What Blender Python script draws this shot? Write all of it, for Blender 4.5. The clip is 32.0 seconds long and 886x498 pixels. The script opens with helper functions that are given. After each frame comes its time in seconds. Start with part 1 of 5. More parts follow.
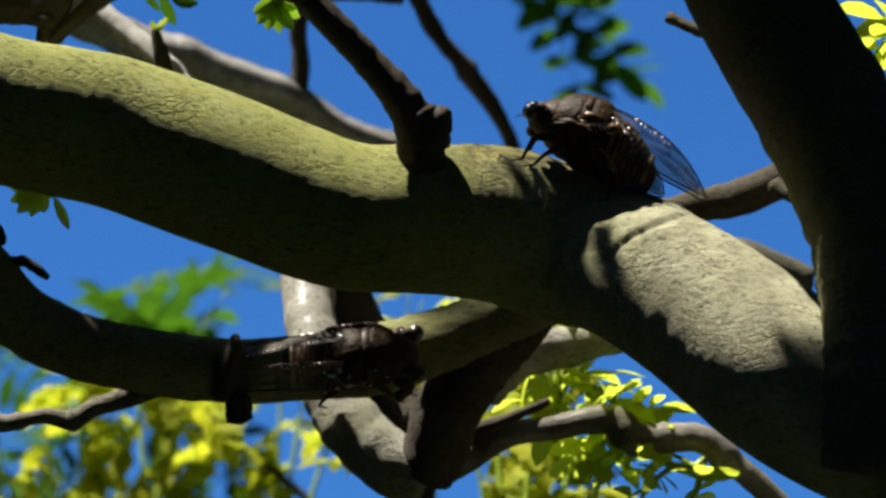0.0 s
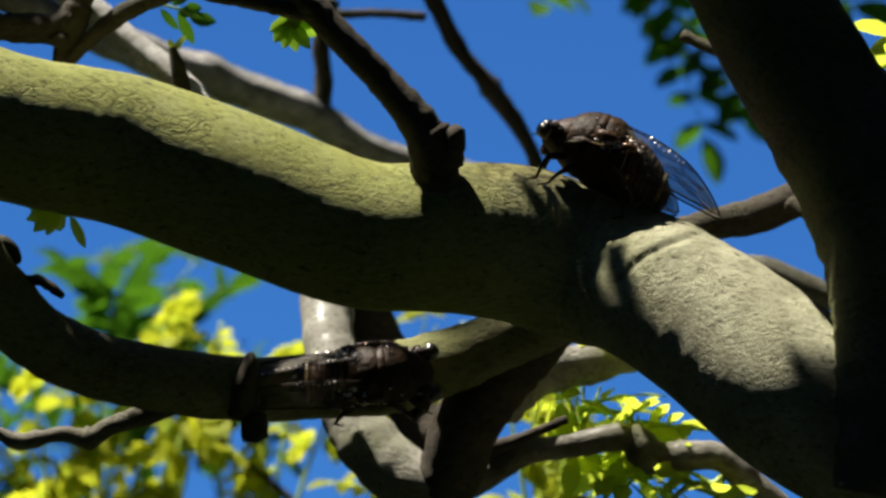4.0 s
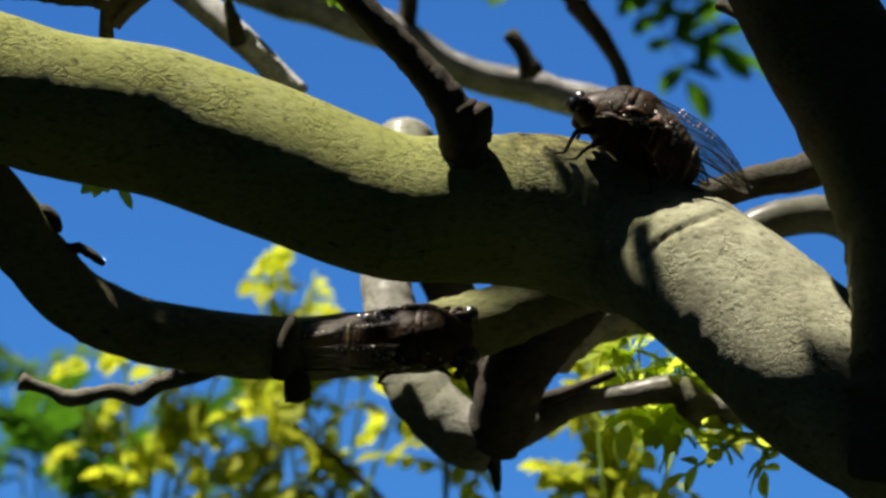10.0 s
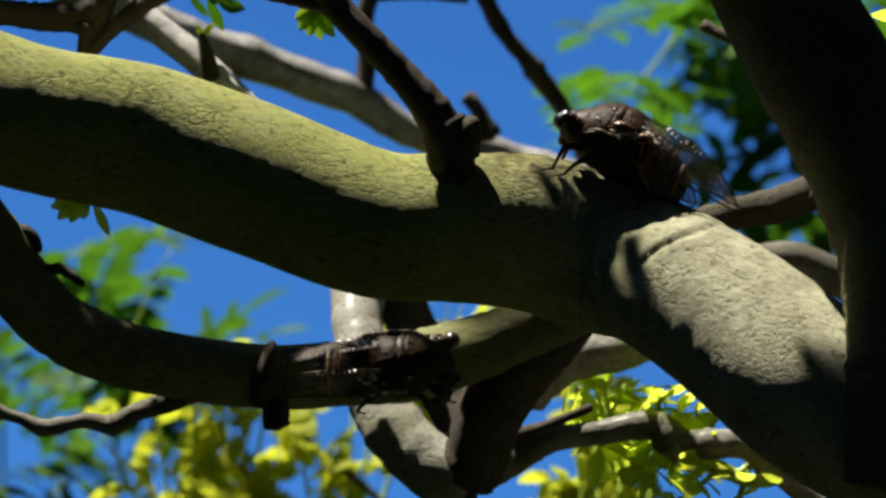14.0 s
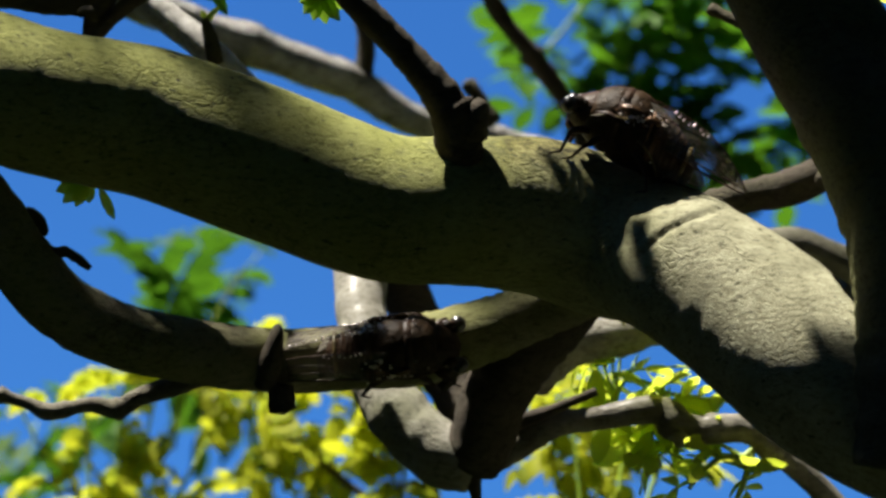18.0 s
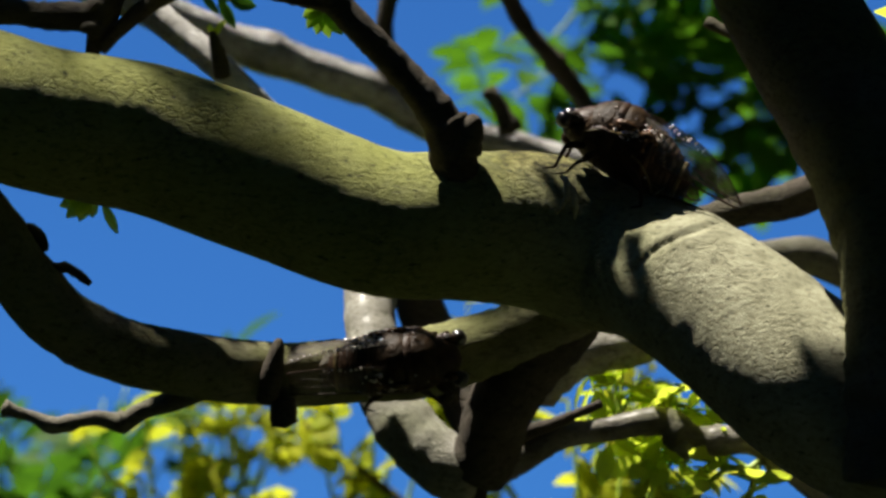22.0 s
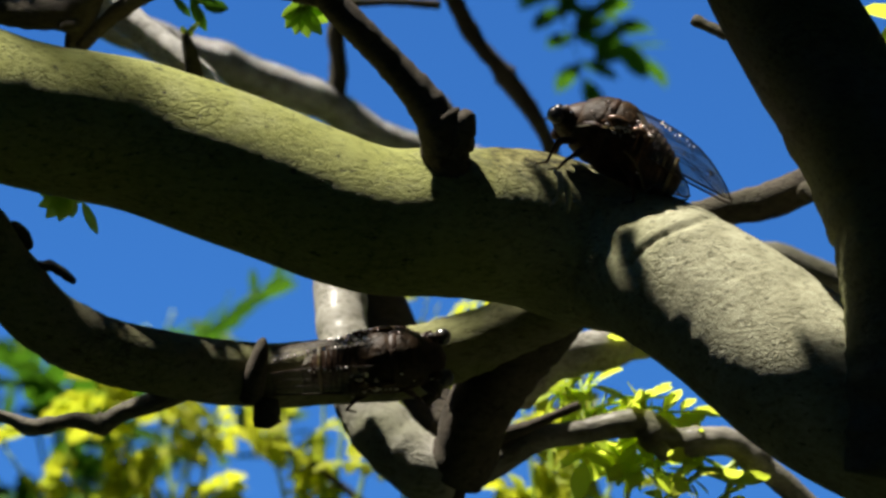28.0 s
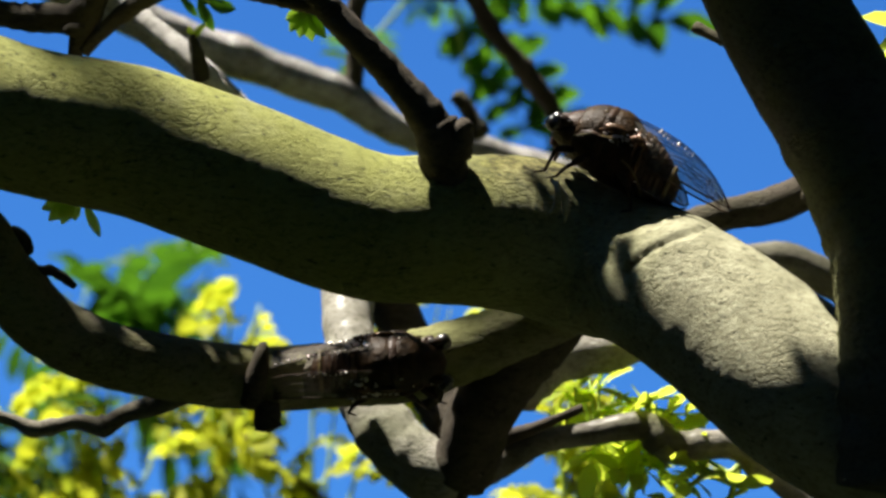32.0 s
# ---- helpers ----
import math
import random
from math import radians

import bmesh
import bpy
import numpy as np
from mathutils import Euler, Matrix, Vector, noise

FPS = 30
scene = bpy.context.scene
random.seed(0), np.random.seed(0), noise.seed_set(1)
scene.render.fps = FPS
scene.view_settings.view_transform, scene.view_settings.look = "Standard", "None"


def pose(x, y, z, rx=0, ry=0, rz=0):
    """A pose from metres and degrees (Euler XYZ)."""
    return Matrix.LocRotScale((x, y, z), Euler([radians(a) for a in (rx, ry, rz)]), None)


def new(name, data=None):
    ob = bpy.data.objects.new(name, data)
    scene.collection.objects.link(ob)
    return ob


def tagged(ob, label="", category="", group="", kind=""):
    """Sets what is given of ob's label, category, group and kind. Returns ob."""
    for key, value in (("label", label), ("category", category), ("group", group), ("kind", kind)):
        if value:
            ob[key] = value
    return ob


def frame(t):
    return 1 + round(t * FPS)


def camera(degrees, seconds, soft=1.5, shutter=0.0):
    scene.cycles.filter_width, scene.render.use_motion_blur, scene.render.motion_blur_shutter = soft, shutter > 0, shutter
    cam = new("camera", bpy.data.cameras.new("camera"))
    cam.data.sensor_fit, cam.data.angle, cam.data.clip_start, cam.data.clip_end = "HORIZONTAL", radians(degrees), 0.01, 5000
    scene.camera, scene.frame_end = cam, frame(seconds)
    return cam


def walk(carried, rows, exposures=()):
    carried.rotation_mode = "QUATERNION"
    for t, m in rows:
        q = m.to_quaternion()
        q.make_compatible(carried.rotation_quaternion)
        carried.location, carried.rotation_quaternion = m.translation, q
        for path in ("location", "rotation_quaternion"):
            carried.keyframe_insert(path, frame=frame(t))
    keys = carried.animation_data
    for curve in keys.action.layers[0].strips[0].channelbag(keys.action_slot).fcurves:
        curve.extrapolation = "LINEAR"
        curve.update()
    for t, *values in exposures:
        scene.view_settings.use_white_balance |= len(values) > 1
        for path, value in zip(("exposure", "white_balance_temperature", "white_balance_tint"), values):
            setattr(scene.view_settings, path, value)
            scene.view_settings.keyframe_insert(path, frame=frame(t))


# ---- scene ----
# A handheld close view into a small tree: two cicadas sit on its limbs, leaves sway in the wind.
from mathutils.bvhtree import BVHTree

cam = camera(14.0, 32.0, soft=2.8)
cam.data.dof.use_dof, cam.data.dof.focus_distance, cam.data.dof.aperture_fstop = True, 0.70, 25.0
EYE, TILT = 1.5, 20.0
# seconds, sideways and upward shift in metres, then yaw, pitch and roll in degrees
ROWS = [
    (0, -0.00000, -0.00000, -0.000, 0.000, -0.000),
    (0.5, 0.00021, 0.00420, 0.004, -0.350, -0.142),
    (1, 0.00266, -0.00113, 0.356, 0.166, 0.012),
    (1.5, 0.01147, -0.00204, 1.234, 0.388, 0.086),
    (2, 0.01841, -0.00858, 1.815, 1.094, 0.120),
    (2.5, 0.01518, -0.00535, 1.428, 0.651, 0.012),
    (3, 0.01079, 0.00743, 1.082, -0.465, 0.017),
    (3.5, 0.00861, 0.00331, 0.949, -0.023, 0.018),
    (5.5, 0.00917, 0.00100, 0.925, 0.250, 0.062),
    (6, 0.01501, 0.01965, 1.446, -1.398, 0.045),
    (6.5, 0.02921, 0.03211, 2.674, -2.605, -0.078),
    (7, 0.04285, 0.03920, 3.929, -3.183, -0.056),
    (7.5, 0.04146, 0.02947, 4.050, -2.188, 0.132),
    (8, 0.05278, 0.00546, 4.948, -0.299, -0.101),
    (8.5, 0.02057, 0.00020, 2.026, 0.166, 0.021),
    (9, -0.00097, 0.01370, -0.054, -1.013, -0.044),
    (9.5, 0.01976, 0.03774, 1.868, -3.138, -0.057),
    (10, 0.06153, 0.05487, 5.730, -4.597, 0.154),
    (10.5, 0.07715, 0.04115, 7.090, -3.168, 0.127),
    (11, 0.04336, 0.00723, 3.967, -0.421, -0.308),
    (11.5, -0.02293, -0.00322, -2.019, 0.350, 0.002),
    (12, -0.05190, 0.00330, -4.699, -0.171, -0.027),
    (12.5, -0.01911, 0.00171, -1.649, 0.007, 0.102),
    (13, 0.03859, 0.01721, 3.610, -1.321, 0.112),
    (13.5, 0.04267, 0.01754, 4.131, -1.226, 0.123),
    (14, 0.03308, 0.01025, 3.196, -0.694, -0.115),
    (14.5, 0.02632, 0.00959, 2.641, -0.786, 0.092),
    (16.5, 0.05888, 0.03275, 5.656, -2.886, 0.067),
    (17, 0.04171, 0.02008, 4.238, -1.899, 0.121),
    (17.5, 0.02711, 0.01047, 2.922, -1.102, 0.068),
    (18, 0.02549, 0.00647, 2.691, -0.655, -0.154),
    (18.5, 0.03547, 0.02707, 3.591, -2.559, 0.011),
    (19, 0.05083, 0.04166, 5.102, -3.601, 0.150),
    (19.5, 0.06909, 0.03375, 6.567, -2.894, 0.116),
    (20, 0.05593, 0.01669, 5.243, -1.496, -0.120),
    (20.5, 0.00375, 0.01431, 0.627, -1.205, 0.086),
    (21, 0.00529, 0.01485, 0.765, -1.137, 0.268),
    (21.5, 0.03437, 0.01347, 3.332, -1.055, 0.080),
    (22, 0.05059, 0.01410, 4.675, -1.035, 0.047),
    (22.5, 0.02939, 0.01227, 2.814, -0.995, 0.007),
    (23, 0.01422, 0.00330, 1.564, -0.389, 0.016),
    (23.5, 0.01928, 0.02104, 1.965, -1.803, -0.025),
    (24, 0.03785, 0.03354, 3.579, -2.702, 0.127),
    (24.5, 0.03894, 0.02310, 3.695, -1.744, 0.110),
    (25, 0.02662, 0.00694, 2.715, -0.333, 0.266),
    (25.5, 0.02601, 0.00366, 2.740, -0.225, 0.345),
    (27.5, 0.04330, 0.00139, 4.122, -0.131, -0.057),
    (28, 0.01267, -0.00111, 1.433, 0.148, 0.126),
    (28.5, 0.02338, 0.01702, 2.273, -1.363, -0.072),
    (29, 0.03402, 0.01565, 3.175, -1.197, -0.015),
    (29.5, 0.02766, 0.00437, 2.652, -0.113, 0.011),
    (30, 0.01034, -0.01466, 1.242, 1.380, 0.104),
    (30.5, 0.00874, -0.01157, 0.961, 1.092, 0.058),
    (31, 0.01619, 0.00462, 1.562, -0.166, -0.033),
    (31.5, 0.02599, 0.01458, 2.451, -0.988, -0.157),
    (32, 0.03026, 0.01330, 2.837, -0.911, -0.126),
]
walk(cam, [(t, pose(0, 0, EYE, TILT) @ pose(x, 0, z, 90 + pitch, 0, yaw) @ pose(0, 0, 0, 0, 0, -roll)) for t, x, z, yaw, pitch, roll in ROWS],
     [(0, 1.15), (3, 1.12), (7, 1.05), (10, 1.0), (11, 1.2), (14, 1.15), (17, 0.95), (18, 1.25), (19, 1.0), (20, 1.4), (21, 1.3), (22, 1.05), (24, 0.95), (25, 1.2), (28, 1.2), (29, 1.35), (30, 1.3), (31, 1.1), (32, 1.45)])

# ---- sky, sun and exposure ----
SUN_WAY = Vector((-0.36, -0.12, 0.925)).normalized()
world = bpy.data.worlds.new("sky")
scene.world = world
world.use_nodes = True
wn = world.node_tree.nodes
sky = wn.new("ShaderNodeTexSky")
sky.sky_type, sky.sun_disc = "NISHITA", False
sky.sun_elevation = math.asin(SUN_WAY.z)
sky.sun_rotation = math.atan2(SUN_WAY.x, SUN_WAY.y)
sky.altitude, sky.air_density, sky.dust_density, sky.ozone_density = 0.0, 1.0, 0.2, 3.0
deep = wn.new("ShaderNodeMix")
deep.data_type, deep.blend_type = "RGBA", "MULTIPLY"
deep.inputs["Factor"].default_value, deep.inputs["B"].default_value = 1.0, (0.30, 0.76, 1.35, 1.0)
world.node_tree.links.new(sky.outputs[0], deep.inputs["A"])
world.node_tree.links.new(deep.outputs["Result"], wn["Background"].inputs[0])
wn["Background"].inputs[1].default_value = 0.045
sun = new("sun", bpy.data.lights.new("sun", "SUN"))
sun.data.energy, sun.data.angle, sun.data.color = 5.0, radians(0.5), (1.0, 0.94, 0.83)
sun.matrix_world = SUN_WAY.to_track_quat("Z", "Y").to_matrix().to_4x4()


# ---- materials ----
def material(name, rough=0.7, metal=0.0):
    m = bpy.data.materials.new(name)
    m.use_nodes = True
    b = m.node_tree.nodes["Principled BSDF"]
    b.inputs["Roughness"].default_value, b.inputs["Metallic"].default_value = rough, metal
    return m, m.node_tree.nodes, m.node_tree.links, b


def noise_tex(n, l, co, scale, detail=6.0, rough=0.6):
    t = n.new("ShaderNodeTexNoise")
    t.inputs["Scale"].default_value, t.inputs["Detail"].default_value, t.inputs["Roughness"].default_value = scale, detail, rough
    l.new(co, t.inputs["Vector"])
    return t.outputs["Fac"]


def ramp(n, l, fac, stops):
    r = n.new("ShaderNodeValToRGB")
    while len(r.color_ramp.elements) < len(stops):
        r.color_ramp.elements.new(0.5)
    for e, (p, c) in zip(r.color_ramp.elements, stops):
        e.position, e.color = p, (*c, 1.0) if len(c) == 3 else (c[0],) * 3 + (1.0,)
    l.new(fac, r.inputs["Fac"])
    return r.outputs["Color"]


def mix(n, l, fac, a, b, mode="MIX"):
    m = n.new("ShaderNodeMix")
    m.data_type, m.blend_type = "RGBA", mode
    for sock, v in ((m.inputs["Factor"], fac), (m.inputs["A"], a), (m.inputs["B"], b)):
        if isinstance(v, (int, float)):
            sock.default_value = v
        elif isinstance(v, tuple):
            sock.default_value = (*v, 1.0)
        else:
            l.new(v, sock)
    return m.outputs["Result"]


def bump(n, l, b, height, strength, dist):
    k = n.new("ShaderNodeBump")
    k.inputs["Strength"].default_value, k.inputs["Distance"].default_value = strength, dist
    l.new(height, k.inputs["Height"])
    l.new(k.outputs["Normal"], b.inputs["Normal"])


def stretched(n, l, along):
    """Object coordinates squeezed along one axis, for grain that runs with the limb."""
    c = n.new("ShaderNodeTexCoord")
    m = n.new("ShaderNodeMapping")
    m.inputs["Scale"].default_value = along
    l.new(c.outputs["Object"], m.inputs["Vector"])
    return c.outputs["Object"], m.outputs["Vector"]


def bark(name, low, high, algae, algae_amount, speck=0.5, relief=1.0, fade=None, scab=None):
    m, n, l, b = material(name, 0.85)
    co, grain = stretched(n, l, (0.5, 1.0, 1.2))
    base = ramp(n, l, noise_tex(n, l, co, 90, 8, 0.65), [(0.25, low), (0.75, high)])
    patch = ramp(n, l, noise_tex(n, l, co, 28, 4, 0.6), [(0.62 - 0.5 * algae_amount, (0.0,)), (0.8 - 0.5 * algae_amount, (1.0,))])
    if fade:
        xyz = n.new("ShaderNodeSeparateXYZ")
        l.new(co, xyz.inputs[0])
        span = n.new("ShaderNodeMapRange")
        for i, v in enumerate((fade[0], fade[1], 1.0, 0.0)):
            span.inputs[1 + i].default_value = v
        l.new(xyz.outputs[0], span.inputs[0])
        patch = mix(n, l, 1.0, mix(n, l, 0.45, patch, (1.0, 1.0, 1.0)), span.outputs[0], "MULTIPLY")
    col = mix(n, l, patch, base, mix(n, l, 0.75, base, algae))
    if scab:
        xyz2 = n.new("ShaderNodeSeparateXYZ")
        l.new(co, xyz2.inputs[0])
        ends = []
        for a, c in ((scab[0], scab[1]), (scab[3], scab[2])):
            span2 = n.new("ShaderNodeMapRange")
            for i, v in enumerate((a, c, 0.0, 1.0)):
                span2.inputs[1 + i].default_value = v
            l.new(xyz2.outputs[0], span2.inputs[0])
            ends.append(span2.outputs[0])
        span3 = n.new("ShaderNodeMapRange")
        for i, v in enumerate((1.747, 1.757, 0.0, 1.0)):
            span3.inputs[1 + i].default_value = v
        l.new(xyz2.outputs[2], span3.inputs[0])
        zone = mix(n, l, 1.0, mix(n, l, 1.0, ends[0], ends[1], "MULTIPLY"), span3.outputs[0], "MULTIPLY")
        scurf = ramp(n, l, noise_tex(n, l, co, 330, 7, 0.7), [(0.40, (0.07, 0.06, 0.035)), (0.50, (0.42, 0.38, 0.27)), (0.62, (0.85, 0.79, 0.62))])
        col = mix(n, l, zone, col, mix(n, l, 1.0, col, scurf, "MULTIPLY"))
    grit = ramp(n, l, noise_tex(n, l, grain, 850, 6, 0.75), [(0.36, (0.42, 0.41, 0.34)), (0.47, (0.95, 0.95, 0.92)), (0.68, (1.2, 1.2, 1.22))])
    col = mix(n, l, 0.8, col, mix(n, l, 1.0, col, grit, "MULTIPLY"))
    dots = ramp(n, l, noise_tex(n, l, grain, 760, 3, 0.55), [(0.31, (1.0,)), (0.38, (0.0,))])
    col = mix(n, l, mix(n, l, 1.0, dots, (speck, speck, speck), "MULTIPLY"), col, (0.035, 0.035, 0.018))
    crack = n.new("ShaderNodeTexVoronoi")
    crack.feature = "DISTANCE_TO_EDGE"
    crack.inputs["Scale"].default_value = 560
    wob = n.new("ShaderNodeMixRGB")
    wob.inputs[0].default_value = 0.002
    l.new(grain, wob.inputs[1])
    warp = n.new("ShaderNodeTexNoise")
    warp.inputs["Scale"].default_value = 300
    l.new(co, warp.inputs["Vector"])
    l.new(warp.outputs["Color"], wob.inputs[2])
    l.new(wob.outputs[0], crack.inputs["Vector"])
    edge = ramp(n, l, crack.outputs["Distance"], [(0.0, (0.0,)), (0.10, (1.0,))])
    where = ramp(n, l, noise_tex(n, l, co, 70, 4, 0.6), [(0.46, (0.0,)), (0.60, (1.0,))])
    edge = mix(n, l, where, (1.0, 1.0, 1.0), edge)
    col = mix(n, l, 0.42, col, mix(n, l, edge, mix(n, l, 1.0, col, (0.25, 0.24, 0.2), "MULTIPLY"), col))
    l.new(col, b.inputs["Base Color"])
    h = mix(n, l, 0.35, noise_tex(n, l, grain, 850, 6, 0.75), noise_tex(n, l, grain, 2200, 4, 0.6))
    h = mix(n, l, 0.25, h, edge)
    bump(n, l, b, h, relief, 0.0009)
    b.inputs["Specular IOR Level"].default_value = 0.25
    return m


BARK_LIMB = bark("smooth_grey_green_bark", (0.215, 0.207, 0.125), (0.50, 0.487, 0.335), (0.245, 0.265, 0.036), 0.70, speck=0.75, fade=(0.000, 0.040), scab=(-0.003, 0.006, 0.019, 0.032))
# Green-grey bark darkened for branches in shade.
BARK_SHADE = bark("shaded_green_grey_bark", (0.14, 0.128, 0.082), (0.30, 0.275, 0.185), (0.19, 0.20, 0.06), 0.5)
# Darker copy of the limb bark; the upright limb's shade is in this colour.
BARK_LIMB_SHADED = bark("shaded_limb_bark", (0.08, 0.074, 0.047), (0.19, 0.17, 0.115), (0.11, 0.12, 0.035), 0.5)
BARK_GREY = bark("pale_grey_bark", (0.20, 0.185, 0.15), (0.47, 0.45, 0.39), (0.25, 0.26, 0.14), 0.25)
BARK_MID = bark("mottled_grey_bark", (0.055, 0.048, 0.037), (0.36, 0.335, 0.28), (0.09, 0.09, 0.045), 0.38)
# Paler than the branch's own dark bark: its sunlight is put into the colour.
BARK_PALE = bark("sunlit_pale_glossy_bark", (0.14, 0.125, 0.11), (0.72, 0.70, 0.67), (0.045, 0.034, 0.026), 0.34)
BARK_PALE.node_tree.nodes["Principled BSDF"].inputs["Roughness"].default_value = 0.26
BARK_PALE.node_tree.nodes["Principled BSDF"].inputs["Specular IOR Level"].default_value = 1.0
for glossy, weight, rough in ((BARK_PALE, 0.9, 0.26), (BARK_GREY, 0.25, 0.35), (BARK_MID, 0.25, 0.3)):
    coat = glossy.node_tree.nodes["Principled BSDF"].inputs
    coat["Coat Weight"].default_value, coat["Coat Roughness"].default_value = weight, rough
BARK_TWIG = bark("brown_grey_twig_bark", (0.07, 0.06, 0.045), (0.30, 0.275, 0.22), (0.10, 0.10, 0.05), 0.35)
# Grey bark raised to near white, so strong sun is part of its colour.
BARK_SUNLIT = bark("sunlit_white_glossy_bark", (0.45, 0.43, 0.40), (0.97, 0.95, 0.92), (0.08, 0.06, 0.045), 0.2)
coat = BARK_SUNLIT.node_tree.nodes["Principled BSDF"].inputs
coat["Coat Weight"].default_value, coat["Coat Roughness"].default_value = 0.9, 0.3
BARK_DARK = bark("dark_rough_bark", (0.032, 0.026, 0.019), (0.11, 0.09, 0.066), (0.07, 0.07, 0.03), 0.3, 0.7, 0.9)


def leaf_material(name, tint, dark, through_light=0.62):
    m, n, l, b = material(name, 0.6)
    b.inputs["Specular IOR Level"].default_value = 0.25
    c = n.new("ShaderNodeTexCoord")
    info = n.new("ShaderNodeNewGeometry")
    col = mix(n, l, info.outputs["Random Per Island"], tint, dark)
    col = mix(n, l, 0.35, col, ramp(n, l, noise_tex(n, l, c.outputs["Object"], 160, 4), [(0.3, dark), (0.7, tint)]))
    l.new(col, b.inputs["Base Color"])
    t = n.new("ShaderNodeBsdfTranslucent")
    l.new(col, t.inputs["Color"])
    s = n.new("ShaderNodeMixShader")
    s.inputs[0].default_value = through_light
    l.new(b.outputs[0], s.inputs[1])
    l.new(t.outputs[0], s.inputs[2])
    l.new(s.outputs[0], n["Material Output"].inputs["Surface"])
    return m


LEAF_YELLOW = leaf_material("young_yellow_leaf", (0.62, 0.63, 0.03), (0.30, 0.38, 0.03), 0.65)
LEAF_LIME = leaf_material("lime_green_leaf", (0.74, 0.84, 0.08), (0.50, 0.64, 0.04), 0.72)
LEAF_DARK = leaf_material("dark_green_leaf", (0.09, 0.23, 0.012), (0.025, 0.08, 0.006), 0.5)
LEAF_GREEN = leaf_material("green_leaf", (0.12, 0.30, 0.013), (0.03, 0.10, 0.007), 0.5)


def plain(name, low, high, scale, rough, metal=0.0, relief=0.3, dist=0.0004):
    m, n, l, b = material(name, rough, metal)
    c = n.new("ShaderNodeTexCoord")
    f = noise_tex(n, l, c.outputs["Object"], scale, 6, 0.6)
    l.new(ramp(n, l, f, [(0.3, low), (0.7, high)]), b.inputs["Base Color"])
    bump(n, l, b, f, relief, dist)
    return m


GRASS = plain("dark_grass", (0.02, 0.035, 0.01), (0.05, 0.07, 0.02), 6.0, 0.9, 0.0, 0.5, 0.05)
STEM = plain("green_stem", (0.26, 0.42, 0.04), (0.42, 0.55, 0.08), 200, 0.5)
SHELL = plain("dark_brown_cuticle", (0.011, 0.007, 0.005), (0.066, 0.036, 0.021), 420, 0.40, 0.0, 0.8, 0.0008)
SHELL.node_tree.nodes["Principled BSDF"].inputs["Specular IOR Level"].default_value = 0.14
SHELL.node_tree.nodes["Principled BSDF"].inputs["Coat Weight"].default_value = 0.08
SHELL.node_tree.nodes["Principled BSDF"].inputs["Coat Roughness"].default_value = 0.3
SHELL_PALE = plain("bronze_cuticle", (0.025, 0.014, 0.007), (0.23, 0.125, 0.065), 420, 0.26, 0.4, 0.9, 0.0006)
BACK = plain("olive_brown_cuticle", (0.010, 0.007, 0.004), (0.058, 0.034, 0.017), 520, 0.42, 0.0, 1.0, 0.0006)
BACK.node_tree.nodes["Principled BSDF"].inputs["Specular IOR Level"].default_value = 0.12
TAN = plain("tan_cuticle", (0.07, 0.05, 0.018), (0.21, 0.155, 0.06), 500, 0.4)
# Pale metallic colour for small beads that stand in for sun glints.
GLINT = plain("pale_metal_glint", (0.80, 0.66, 0.60), (0.93, 0.86, 0.82), 300, 0.32, 0.9)
GLINT.node_tree.nodes["Principled BSDF"].inputs["Specular IOR Level"].default_value = 1.0
EYE_BLACK = plain("glossy_eye", (0.006, 0.005, 0.005), (0.015, 0.01, 0.008), 200, 0.28, 0.0, 0.05)
EYE_BLACK.node_tree.nodes["Principled BSDF"].inputs["Specular IOR Level"].default_value = 1.0


def wing_material():
    m, n, l, b = material("clear_wing_membrane", 0.15)
    b.inputs["Base Color"].default_value = (0.34, 0.31, 0.26, 1)
    b.inputs["Specular IOR Level"].default_value = 0.8
    c = n.new("ShaderNodeTexCoord")
    bump(n, l, b, noise_tex(n, l, c.outputs["Object"], 500, 3), 0.4, 0.0004)
    t = n.new("ShaderNodeBsdfTransparent")
    t.inputs["Color"].default_value = (0.86, 0.86, 0.84, 1)
    s = n.new("ShaderNodeMixShader")
    s.inputs[0].default_value = 0.70
    l.new(b.outputs[0], s.inputs[1])
    l.new(t.outputs[0], s.inputs[2])
    l.new(s.outputs[0], n["Material Output"].inputs["Surface"])
    return m


WING = wing_material()


# ---- mesh helpers ----
def mesh(name, verts, faces, mat, smooth=True):
    me = bpy.data.meshes.new(name)
    me.from_pydata([tuple(v) for v in verts], [], faces)
    me.materials.append(mat)
    if smooth:
        me.polygons.foreach_set("use_smooth", [True] * len(me.polygons))
    me.update()
    return me


def part(name, me, parent, label=""):
    ob = new(name, me)
    ob.parent = parent
    if label:
        ob["label"] = label
    return ob


def spline(points, step):
    """A Catmull-Rom curve through points of any width, sampled about every step metres."""
    p = np.array(points, float)
    p = np.vstack([2 * p[0] - p[1], p, 2 * p[-1] - p[-2]])
    out = []
    for i in range(1, len(p) - 2):
        k = max(2, int(np.linalg.norm(p[i + 1][:3] - p[i][:3]) / step))
        for s in np.arange(k) / k:
            out.append(0.5 * (2 * p[i] + (p[i + 1] - p[i - 1]) * s + (2 * p[i - 1] - 5 * p[i] + 4 * p[i + 1] - p[i + 2]) * s * s + (3 * p[i] - p[i - 1] - 3 * p[i + 1] + p[i + 2]) * s ** 3))
    out.append(p[-2])
    return np.array(out)


